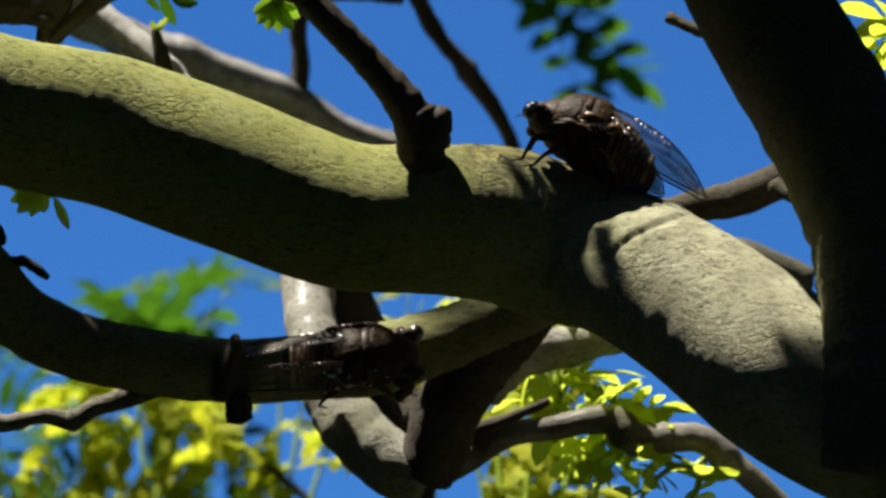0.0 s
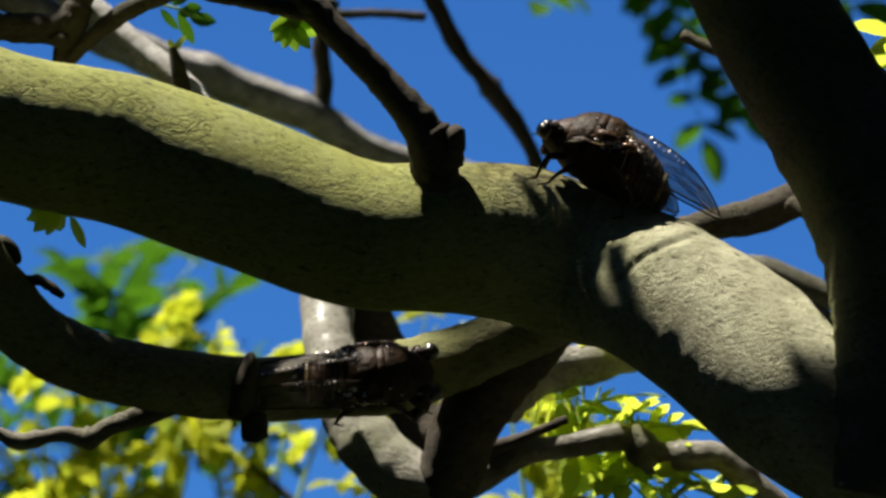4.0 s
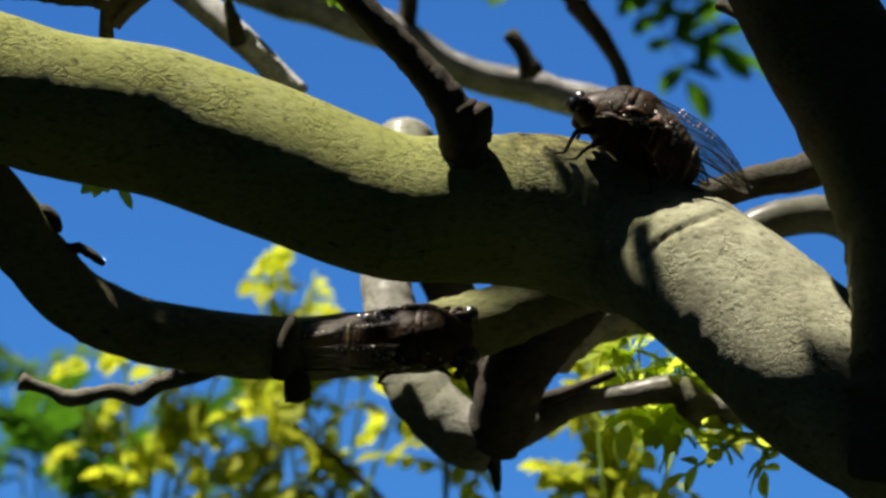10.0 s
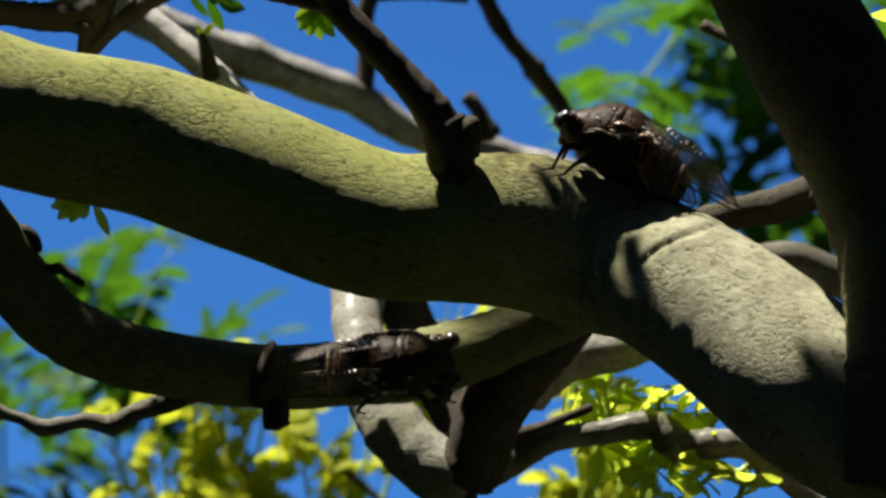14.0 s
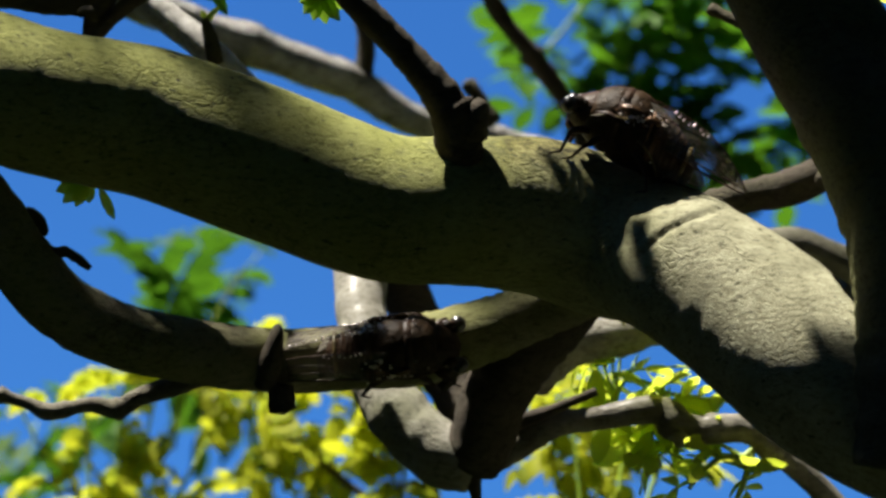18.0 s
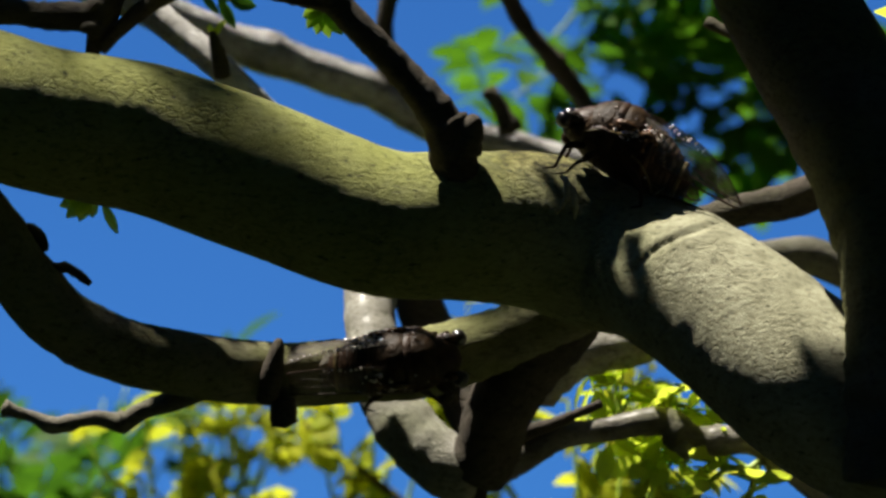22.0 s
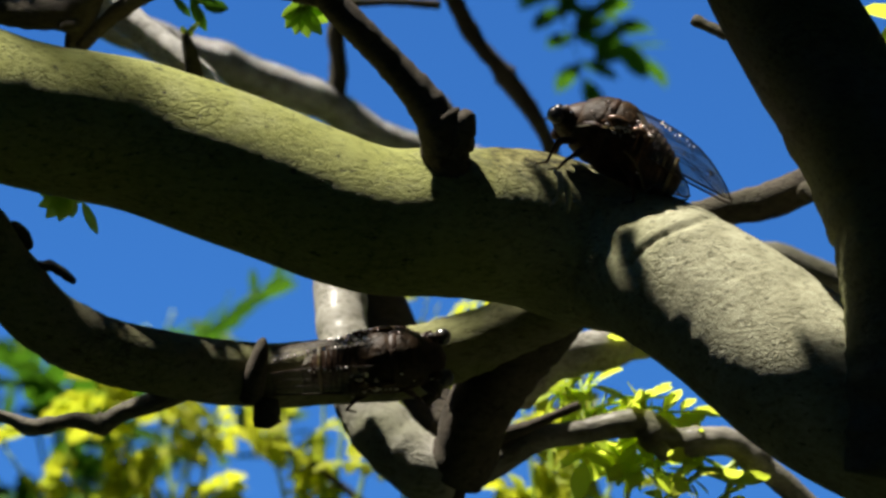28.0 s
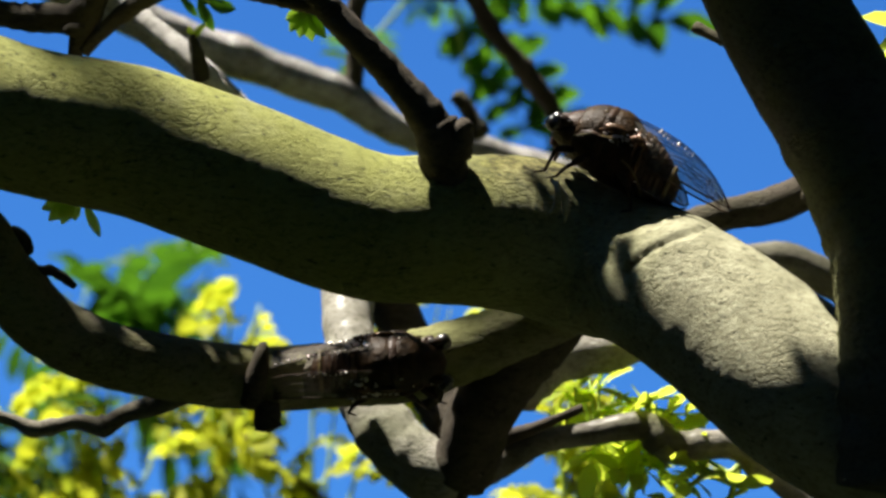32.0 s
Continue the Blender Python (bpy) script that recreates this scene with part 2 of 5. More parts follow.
def tube(points, sides=32, step=0.002, lump=0.0, seed=0.0, knots=(), fine=0.0, bulges=()):
    """Vertices and faces of a limb through (x, y, z, radius). lump: share of the radius by which it swells unevenly.
    knots: (share along it, swelling, width as a share)."""
    c = spline(points, step)
    verts, faces = [], []
    t = np.gradient(c[:, :3], axis=0)
    t /= np.linalg.norm(t, axis=1)[:, None]
    a = np.cross(t[0], (0.3, 0.1, 0.95) if abs(t[0][2]) < 0.9 else (1, 0, 0))
    for i, (q, d) in enumerate(zip(c, t)):
        a = a - d * np.dot(a, d)
        a /= np.linalg.norm(a)
        b = np.cross(d, a)
        share = i / (len(c) - 1)
        r = q[3] * (1 + sum(h * math.exp(-((share - s) / w) ** 2) for s, h, w in knots))
        near = [u for u in bulges if math.dist(q[:3], u[0]) < 2 * q[3]]
        for j in range(sides):
            w = 2 * math.pi * j / sides
            n = a * math.cos(w) + b * math.sin(w)
            k = r
            if lump:
                v = Vector(q[:3] + n * r) / (r * 1.6)
                k += r * lump * noise.noise(v + Vector((seed, 0, 0)))
                k += r * lump * 0.2 * noise.noise(v * 3.1 + Vector((seed, 5, 0)))
            if fine:
                v = Vector(q[:3] + n * r) * 420
                k += fine * (0.6 * noise.noise(Vector((v.x * 1.7, v.y * 2.2, v.z * 2.2))) + 0.5 * noise.noise(v * 4.1))
            for at, much, wide in near:
                k += much * math.exp(-(math.dist(q[:3] + n * r, at) / wide) ** 2)
            verts.append(q[:3] + n * k)
    m = len(c)
    for i in range(m - 1):
        for j in range(sides):
            j2 = (j + 1) % sides
            faces.append((i * sides + j, i * sides + j2, (i + 1) * sides + j2, (i + 1) * sides + j))
    for i, d in ((0, -t[0]), (m - 1, t[-1])):
        verts.append(c[i][:3] + d * c[i][3] * 0.35)
        ring = [i * sides + j for j in range(sides)]
        for j in range(sides):
            f = (ring[j], ring[(j + 1) % sides], len(verts) - 1)
            faces.append(f if i else f[::-1])
    return verts, faces


def limb(name, points, mat, parent, label="", sides=32, step=0.002, lump=0.10, seed=0.0, knots=(), fine=0.0, bulges=()):
    return part(name, mesh(name, *tube(points, sides, step, lump, seed, knots, fine, bulges), mat), parent, label)


# ---- ground ----
me = mesh("ground", [(-900, -900, 0), (900, -900, 0), (900, 900, 0), (-900, 900, 0)], [(0, 1, 2, 3)], GRASS, False)
tagged(new("ground", me), "dark green grass under the tree", "grass", kind="structure")

# ---- the tree ----
tree = tagged(new("tree"), "small tree with smooth grey-green limbs and dark rough twigs", "tree")
BULGE = (0.0655, 0.6360, 1.7105)
limb("main_limb", [(-0.1305, 0.6413, 1.7745, 0.01364), (-0.1008, 0.6415, 1.7675, 0.01398), (-0.0849, 0.6441, 1.7630, 0.01427), (-0.0639, 0.6510, 1.7610, 0.01480), (-0.0420, 0.6546, 1.7541, 0.01493), (-0.0201, 0.6574, 1.7465, 0.01441), (-0.0048, 0.6596, 1.7463, 0.01453), (0.0107, 0.6656, 1.7474, 0.01547), (0.0241, 0.6689, 1.7440, 0.01550), (0.0322, 0.6649, 1.7402, 0.01473), (0.0395, 0.6586, 1.7341, 0.01478), (0.0510, 0.6537, 1.7242, 0.01548), (0.0632, 0.6496, 1.7121, 0.01615), (0.0761, 0.6487, 1.7029, 0.01595), (0.0909, 0.6498, 1.6971, 0.01593)], BARK_LIMB, tree, "thick smooth limb, green with algae on top, dark underneath", 200, 0.0005, 0.014, 1.0, (), 0.00004, ((BULGE, 0.0013, 0.0075),))
AHEAD = Vector((0, math.cos(radians(TILT)), math.sin(radians(TILT))))


def crease(ob, path, depth, width):
    """Presses a fold into the near side of a limb along a path; the far edge of the fold stands proud."""
    me = ob.data
    co = np.zeros(len(me.vertices) * 3)
    me.vertices.foreach_get("co", co)
    co = co.reshape(-1, 3)
    nr = np.array([v.normal for v in me.vertices])
    ahead = np.array(AHEAD)
    p = spline([(*q, 0.0) for q in path], 0.0004)[:, :3]
    flat = lambda a: a - np.outer(a @ ahead, ahead)
    near = (nr @ ahead < 0.1) & (np.linalg.norm(flat(co) - flat(p).mean(axis=0), axis=1) < 0.02)
    for k in np.nonzero(near)[0]:
        away = flat(co[k:k + 1]) - flat(p)
        dist = np.linalg.norm(away, axis=1)
        m = int(dist.argmin())
        ends = min(1.0, 0.25 + 2.5 * (1 - m / len(p)))
        d, above = dist[m], away[m][2] > 0
        co[k] += nr[k] * ends * (-depth * math.exp(-(d / width) ** 2) + (0.3 * depth * math.exp(-((d - 2.2 * width) / (1.6 * width)) ** 2) if above else 0))
    me.vertices.foreach_set("co", co.ravel())
    me.update()


crease(bpy.data.objects["main_limb"], ((0.0311, 0.6586, 1.7373), (0.0330, 0.6577, 1.7395), (0.0352, 0.6571, 1.7412), (0.0379, 0.6566, 1.7427), (0.0410, 0.6561, 1.7439), (0.0442, 0.6558, 1.7448), (0.0469, 0.6556, 1.7454)), 0.00075, 0.0005)
limb("upright_limb", [(0.0404, 0.6300, 1.8305, 0.01303), (0.0509, 0.6319, 1.8046, 0.01290), (0.0608, 0.6339, 1.7816, 0.01301), (0.0685, 0.6350, 1.7668, 0.01315), (0.0765, 0.6365, 1.7512, 0.01350), (0.0826, 0.6356, 1.7360, 0.01423), (0.0859, 0.6347, 1.7210, 0.01600), (0.0875, 0.6356, 1.7069, 0.01799), (0.0896, 0.6406, 1.6932, 0.01988)], BARK_LIMB_SHADED, tree, "thick upright limb, its shade put into a darker bark colour", 80, 0.0012, 0.06, 2.0, (), 0.0002)
limb("trunk", [(0.0914, 0.6379, 1.6946, 0.01252), (0.1012, 0.6526, 1.6836, 0.02012), (0.1206, 0.6801, 1.6488, 0.02810), (0.30, 0.95, 1.2, 0.040), (0.36, 1.0, 0.6, 0.055), (0.38, 1.02, 0.2, 0.065), (0.38, 1.02, -0.05, 0.09)], BARK_LIMB, tree, "short grey-green trunk", 32, 0.01, 0.06, 3.0)
limb("dark_twig", [(-0.0040, 0.6562, 1.7496, 0.00440), (-0.0037, 0.6484, 1.7536, 0.00436), (-0.0051, 0.6441, 1.7594, 0.00414), (-0.0081, 0.6414, 1.7642, 0.00370), (-0.0135, 0.6392, 1.7701, 0.00315), (-0.0200, 0.6359, 1.7762, 0.00293), (-0.0262, 0.6337, 1.7823, 0.00293), (-0.0343, 0.6306, 1.7908, 0.00305), (-0.0439, 0.6268, 1.8011, 0.00316)], BARK_DARK, tree, "dark rough twig growing from the limb", 32, 0.0008, 0.09, 4.0, (), 0.00015)
limb("lower_branch", [(-0.1104, 0.6466, 1.7624, 0.00705), (-0.1036, 0.6528, 1.7521, 0.00696), (-0.0971, 0.6589, 1.7450, 0.00688), (-0.0906, 0.6643, 1.7368, 0.00667), (-0.0833, 0.6705, 1.7300, 0.00670), (-0.0725, 0.6772, 1.7262, 0.00651), (-0.0576, 0.6848, 1.7251, 0.00655), (-0.0437, 0.6926, 1.7260, 0.00661), (-0.0281, 0.6999, 1.7289, 0.00669), (-0.0155, 0.7004, 1.7305, 0.00716), (-0.0051, 0.7004, 1.7335, 0.00693), (0.0053, 0.6992, 1.7368, 0.00647), (0.0145, 0.6957, 1.7405, 0.00669), (0.0247, 0.6879, 1.7444, 0.00686)], BARK_SHADE, tree, "curved branch under the limb, green-grey bark darkened for shade", 56, 0.0012, 0.06, 5.0, (), 0.0002)
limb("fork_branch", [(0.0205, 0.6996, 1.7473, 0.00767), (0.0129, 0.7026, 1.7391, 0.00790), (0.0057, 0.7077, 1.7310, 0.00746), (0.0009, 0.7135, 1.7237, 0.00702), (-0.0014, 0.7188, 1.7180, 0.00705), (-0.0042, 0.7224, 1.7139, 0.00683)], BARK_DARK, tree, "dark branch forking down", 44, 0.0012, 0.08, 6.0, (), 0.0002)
limb("tip_twig", [(-0.0038, 0.7235, 1.7108, 0.00236), (-0.0028, 0.7249, 1.7070, 0.00118), (-0.0025, 0.7261, 1.7036, 0.00082)], BARK_DARK, tree, "", 12, 0.001, 0.2, 42.0)
limb("cross_twig", [(-0.0243, 0.6337, 1.7821, 0.00228), (-0.0308, 0.6334, 1.7830, 0.00179), (-0.0394, 0.6327, 1.7848, 0.00162), (-0.0492, 0.6320, 1.7869, 0.00179), (-0.0600, 0.6304, 1.7913, 0.00195)], BARK_DARK, tree, "", 12, 0.001, 0.2, 43.0)
limb("bark_spur", [(-0.0897, 0.6607, 1.7455, 0.00203), (-0.0877, 0.6611, 1.7452, 0.00158), (-0.0865, 0.6618, 1.7435, 0.00124), (-0.0860, 0.6623, 1.7420, 0.00068)], BARK_DARK, tree, "", 12, 0.001, 0.35, 44.0)
limb("looping_branch", [(-0.0278, 0.7563, 1.7903, 0.00685), (-0.0293, 0.7442, 1.7710, 0.00620), (-0.0291, 0.7363, 1.7577, 0.00574), (-0.0275, 0.7301, 1.7453, 0.00567), (-0.0240, 0.7262, 1.7327, 0.00609), (-0.0179, 0.7236, 1.7222, 0.00651), (-0.0103, 0.7230, 1.7153, 0.00684), (-0.0038, 0.7226, 1.7135, 0.00660)], BARK_GREY, tree, "pale grey branch bending round in a loop", 44, 0.0012, 0.06, 7.0, ((0.62, 0.06, 0.02), (0.80, 0.08, 0.02)), 0.00015)
# The dark bark carries this branch's shade in its colour.
limb("shaded_branch", [(-0.0246, 0.7602, 1.7795, 0.00558), (-0.0217, 0.7585, 1.7668, 0.00554), (-0.0174, 0.7562, 1.7554, 0.00550), (-0.0117, 0.7544, 1.7430, 0.00521), (-0.0060, 0.7501, 1.7313, 0.00491)], BARK_DARK, tree, "branch in shade, the shade put into its dark bark", 28, 0.002, 0.08, 8.0)
limb("pale_branch", [(0.0086, 0.7250, 1.7301, 0.00357), (0.0110, 0.7242, 1.7353, 0.00501), (0.0175, 0.7256, 1.7402, 0.00443), (0.0241, 0.7270, 1.7421, 0.00444), (0.0284, 0.7287, 1.7433, 0.00445), (0.0333, 0.7303, 1.7448, 0.00338), (0.0405, 0.7300, 1.7458, 0.00301), (0.0550, 0.7285, 1.7499, 0.00301)], BARK_GREY, tree, "pale grey branch", 32, 0.0015, 0.10, 9.0, ((0.3, 0.15, 0.03),))
limb("far_branch", [(0.0440, 0.7552, 1.7656, 0.00413), (0.0514, 0.7549, 1.7699, 0.00426), (0.0589, 0.7551, 1.7723, 0.00426), (0.0663, 0.7558, 1.7731, 0.00426), (0.0719, 0.7571, 1.7712, 0.00426), (0.0813, 0.7594, 1.7677, 0.00426)], BARK_MID, tree, "pale branch behind the limb", 28, 0.002, 0.10, 10.0)
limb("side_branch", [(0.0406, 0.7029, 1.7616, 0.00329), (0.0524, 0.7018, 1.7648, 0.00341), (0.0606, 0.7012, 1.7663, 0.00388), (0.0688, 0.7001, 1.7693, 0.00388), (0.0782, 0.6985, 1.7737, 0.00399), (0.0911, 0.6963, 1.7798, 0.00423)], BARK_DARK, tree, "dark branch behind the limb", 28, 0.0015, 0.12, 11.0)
limb("knuckled_branch", [(-0.0005, 0.7262, 1.7153, 0.00403), (0.0066, 0.7259, 1.7189, 0.00332), (0.0138, 0.7247, 1.7223, 0.00273), (0.0232, 0.7242, 1.7237, 0.00261), (0.0345, 0.7236, 1.7254, 0.00308), (0.0386, 0.7245, 1.7228, 0.00320), (0.0434, 0.7249, 1.7216, 0.00296), (0.0541, 0.7250, 1.7214, 0.00308), (0.0600, 0.7265, 1.7172, 0.00273), (0.0671, 0.7285, 1.7117, 0.00261), (0.0766, 0.7320, 1.7022, 0.00261)], BARK_MID, tree, "knuckled grey branch with young shoots", 28, 0.001, 0.10, 12.0, ((0.47, 0.25, 0.02), (0.56, 0.15, 0.02), (0.72, 0.25, 0.02)))
limb("short_twig", [(0.0054, 0.7226, 1.7222, 0.00189), (0.0102, 0.7211, 1.7234, 0.00142), (0.0160, 0.7194, 1.7252, 0.00106), (0.0221, 0.7175, 1.7274, 0.00094)], BARK_DARK, tree, "", 16, 0.001, 0.2, 13.0)
limb("thin_twig", [(-0.0575, 0.6890, 1.7218, 0.00254), (-0.0648, 0.6937, 1.7203, 0.00221), (-0.0704, 0.6955, 1.7190, 0.00186), (-0.0749, 0.6966, 1.7168, 0.00198), (-0.0802, 0.6958, 1.7174, 0.00163), (-0.0850, 0.6954, 1.7163, 0.00140), (-0.0891, 0.6951, 1.7156, 0.00187), (-0.0925, 0.6943, 1.7170, 0.00128), (-0.0966, 0.6934, 1.7180, 0.00128), (-0.0988, 0.6930, 1.7186, 0.00163)], BARK_TWIG, tree, "", 16, 0.0008, 0.06, 14.0, ((0.70, 0.35, 0.025), (0.46, 0.3, 0.02), (0.99, 0.3, 0.02)))
limb("sunlit_branch", [(-0.0902, 0.7053, 1.8252, 0.00364), (-0.0803, 0.7064, 1.8164, 0.00351), (-0.0722, 0.7069, 1.8092, 0.00338), (-0.0632, 0.7064, 1.8017, 0.00324), (-0.0537, 0.7064, 1.7929, 0.00287), (-0.0458, 0.7072, 1.7848, 0.00286)], BARK_SUNLIT, tree, "grey branch, sunlight put into its near-white bark colour", 28, 0.0015, 0.08, 15.0)
limb("back_branch", [(-0.1190, 0.7610, 1.8497, 0.00474), (-0.1044, 0.7710, 1.8473, 0.00478), (-0.0934, 0.7796, 1.8455, 0.00482), (-0.0742, 0.7908, 1.8405, 0.00487), (-0.0612, 0.7974, 1.8383, 0.00489), (-0.0506, 0.8029, 1.8362, 0.00492), (-0.0373, 0.8098, 1.8334, 0.00467), (-0.0279, 0.8151, 1.8289, 0.00413), (-0.0183, 0.8197, 1.8260, 0.00415), (-0.0074, 0.8247, 1.8252, 0.00431), (0.0036, 0.8308, 1.8241, 0.00461), (0.0190, 0.8375, 1.8222, 0.00464)], BARK_PALE, tree, "branch behind, sunlight put into its pale bark colour", 28, 0.002, 0.12, 16.0, ((0.42, 0.2, 0.02),))
limb("back_twig", [(-0.0355, 0.8095, 1.8342, 0.00274), (-0.0345, 0.8067, 1.8419, 0.00219), (-0.0351, 0.8039, 1.8496, 0.00219), (-0.0328, 0.8002, 1.8599, 0.00233)], BARK_DARK, tree, "", 16, 0.002, 0.2, 17.0)
limb("back_stub", [(-0.0042, 0.8130, 1.8245, 0.00301), (-0.0067, 0.8112, 1.8297, 0.00192), (-0.0099, 0.8096, 1.8339, 0.00206)], BARK_DARK, tree, "", 16, 0.002, 0.2, 18.0)
limb("slanting_twig", [(-0.0115, 0.8014, 1.8712, 0.00249), (-0.0086, 0.8054, 1.8639, 0.00221), (-0.0052, 0.8090, 1.8576, 0.00222), (-0.0004, 0.8131, 1.8503, 0.00208), (0.0040, 0.8159, 1.8461, 0.00222), (0.0086, 0.8192, 1.8409, 0.00250), (0.0123, 0.8221, 1.8364, 0.00209), (0.0159, 0.8254, 1.8309, 0.00195), (0.0183, 0.8289, 1.8248, 0.00195)], BARK_DARK, tree, "", 18, 0.0015, 0.2, 19.0, ((0.60, 0.3, 0.03), (0.36, 0.2, 0.02)), 0.0001)
limb("crossing_twig", [(-0.0792, 0.6713, 1.7885, 0.00138), (-0.0757, 0.6700, 1.7920, 0.00149), (-0.0711, 0.6687, 1.7958, 0.00184), (-0.0659, 0.6676, 1.7991, 0.00195), (-0.0579, 0.6668, 1.8020, 0.00184), (-0.0487, 0.6661, 1.8046, 0.00184)], BARK_DARK, tree, "", 16, 0.001, 0.15, 20.0)
limb("corner_twig", [(-0.1467, 0.6666, 1.8029, 0.00277), (-0.1182, 0.6684, 1.7978, 0.00288), (-0.0964, 0.6692, 1.7959, 0.00276), (-0.0873, 0.6694, 1.7952, 0.00310), (-0.0814, 0.6693, 1.7954, 0.00299), (-0.0775, 0.6681, 1.7987, 0.00276), (-0.0752, 0.6655, 1.8055, 0.00253)], BARK_DARK, tree, "", 16, 0.001, 0.2, 21.0)
limb("corner_spur", [(-0.0768, 0.6678, 1.7997, 0.00297), (-0.0784, 0.6693, 1.7954, 0.00286), (-0.0800, 0.6704, 1.7925, 0.00240), (-0.0807, 0.6714, 1.7897, 0.00160), (-0.0809, 0.6728, 1.7858, 0.00149)], BARK_DARK, tree, "", 14, 0.001, 0.2, 22.0)
limb("corner_bud", [(-0.0791, 0.6685, 1.7920, 0.00182), (-0.0815, 0.6675, 1.7918, 0.00137), (-0.0827, 0.6676, 1.7913, 0.00080)], BARK_DARK, tree, "", 12, 0.001, 0.2, 45.0)
limb("bud_twig", [(-0.0587, 0.7034, 1.7953, 0.00179), (-0.0594, 0.7010, 1.7990, 0.00167), (-0.0603, 0.6999, 1.8021, 0.00119), (-0.0608, 0.6992, 1.8038, 0.00083)], BARK_DARK, tree, "", 14, 0.001, 0.2, 23.0)
limb("side_spur", [(0.0572, 0.6514, 1.7803, 0.00155), (0.0492, 0.6541, 1.7845, 0.00123), (0.0445, 0.6552, 1.7874, 0.00101)], BARK_DARK, tree, "", 14, 0.001, 0.15, 24.0, ((0.95, 0.3, 0.08),))
limb("thorn", [(-0.0441, 0.6892, 1.7198, 0.00230), (-0.0430, 0.6852, 1.7229, 0.00229), (-0.0420, 0.6832, 1.7265, 0.00183), (-0.0415, 0.6825, 1.7290, 0.00126), (-0.0413, 0.6822, 1.7302, 0.00057)], BARK_DARK, tree, "", 14, 0.001, 0.15, 25.0)
limb("stub", [(-0.0412, 0.6897, 1.7194, 0.00276), (-0.0408, 0.6907, 1.7161, 0.00276), (-0.0406, 0.6911, 1.7150, 0.00285)], BARK_DARK, tree, "", 14, 0.001, 0.15, 26.0)


# small marks of the bark
limb("collar", [(-0.0039, 0.6596, 1.7520, 0.00443), (-0.0039, 0.6492, 1.7542, 0.00459), (-0.0044, 0.6446, 1.7582, 0.00468), (-0.0057, 0.6422, 1.7619, 0.00424)], BARK_DARK, tree, "rough collar at the twig's foot", 28, 0.0012, 0.22, 27.0)
limb("collar_stub", [(-0.0021, 0.6450, 1.7569, 0.00370), (-0.0007, 0.6419, 1.7597, 0.00282), (0.0006, 0.6402, 1.7615, 0.00141)], BARK_DARK, tree, "broken stub", 18, 0.001, 0.3, 28.0)
for i, (px, pz) in enumerate(((0.0531, 0.6509, 1.7759), (0.0550, 0.6522, 1.7722), (0.0590, 0.6545, 1.7660), (0.0524, 0.6503, 1.7774), (0.0577, 0.6539, 1.7675))[j][::2] for j in range(5)):
    py = ((0.0531, 0.6509, 1.7759), (0.0550, 0.6522, 1.7722), (0.0590, 0.6545, 1.7660), (0.0524, 0.6503, 1.7774), (0.0577, 0.6539, 1.7675))[i][1]
    limb("bark_spine", [(px + 0.004, py, pz - 0.001, 0.0007), (px + 0.0014, py, pz + 0.0002, 0.0005), (px + 0.0008, py, pz + 0.0005, 0.0002)], BARK_DARK, tree, "", 8, 0.0006, 0.2, 30.0 + i)
limb("bark_spur", [(-0.0846, 0.6645, 1.7389, 0.00158), (-0.0824, 0.6646, 1.7394, 0.00113), (-0.0805, 0.6651, 1.7386, 0.00102), (-0.0789, 0.6656, 1.7376, 0.00102), (-0.0774, 0.6662, 1.7364, 0.00057)], BARK_DARK, tree, "", 12, 0.001, 0.3, 36.0)
limb("bark_spur", [(-0.0096, 0.6938, 1.7283, 0.00229), (-0.0071, 0.6953, 1.7240, 0.00160), (-0.0089, 0.6963, 1.7212, 0.00091)], BARK_DARK, tree, "", 12, 0.001, 0.3, 37.0)
limb("side_stub", [(0.0686, 0.6956, 1.7670, 0.00210), (0.0714, 0.6934, 1.7643, 0.00151), (0.0743, 0.6917, 1.7632, 0.00139)], BARK_DARK, tree, "", 12, 0.001, 0.2, 38.0)
limb("top_twig", [(-0.0313, 0.7986, 1.8553, 0.00123), (-0.0210, 0.7985, 1.8556, 0.00109), (-0.0098, 0.7988, 1.8548, 0.00123)], BARK_DARK, tree, "", 10, 0.001, 0.3, 39.0)
limb("lower_knuckle", [(0.0388, 0.7241, 1.7209, 0.00260), (0.0410, 0.7250, 1.7184, 0.00189)], BARK_GREY, tree, "", 14, 0.001, 0.3, 40.0)


LICHEN = bark("pale_flaking_bark", (0.29, 0.28, 0.20), (0.47, 0.455, 0.35), (0.3, 0.32, 0.12), 0.3, 0.4, 0.6)
skin = bpy.data.objects["main_limb"].data
SKIN = BVHTree.FromPolygons([v.co.copy() for v in skin.vertices], [tuple(p.vertices) for p in skin.polygons])


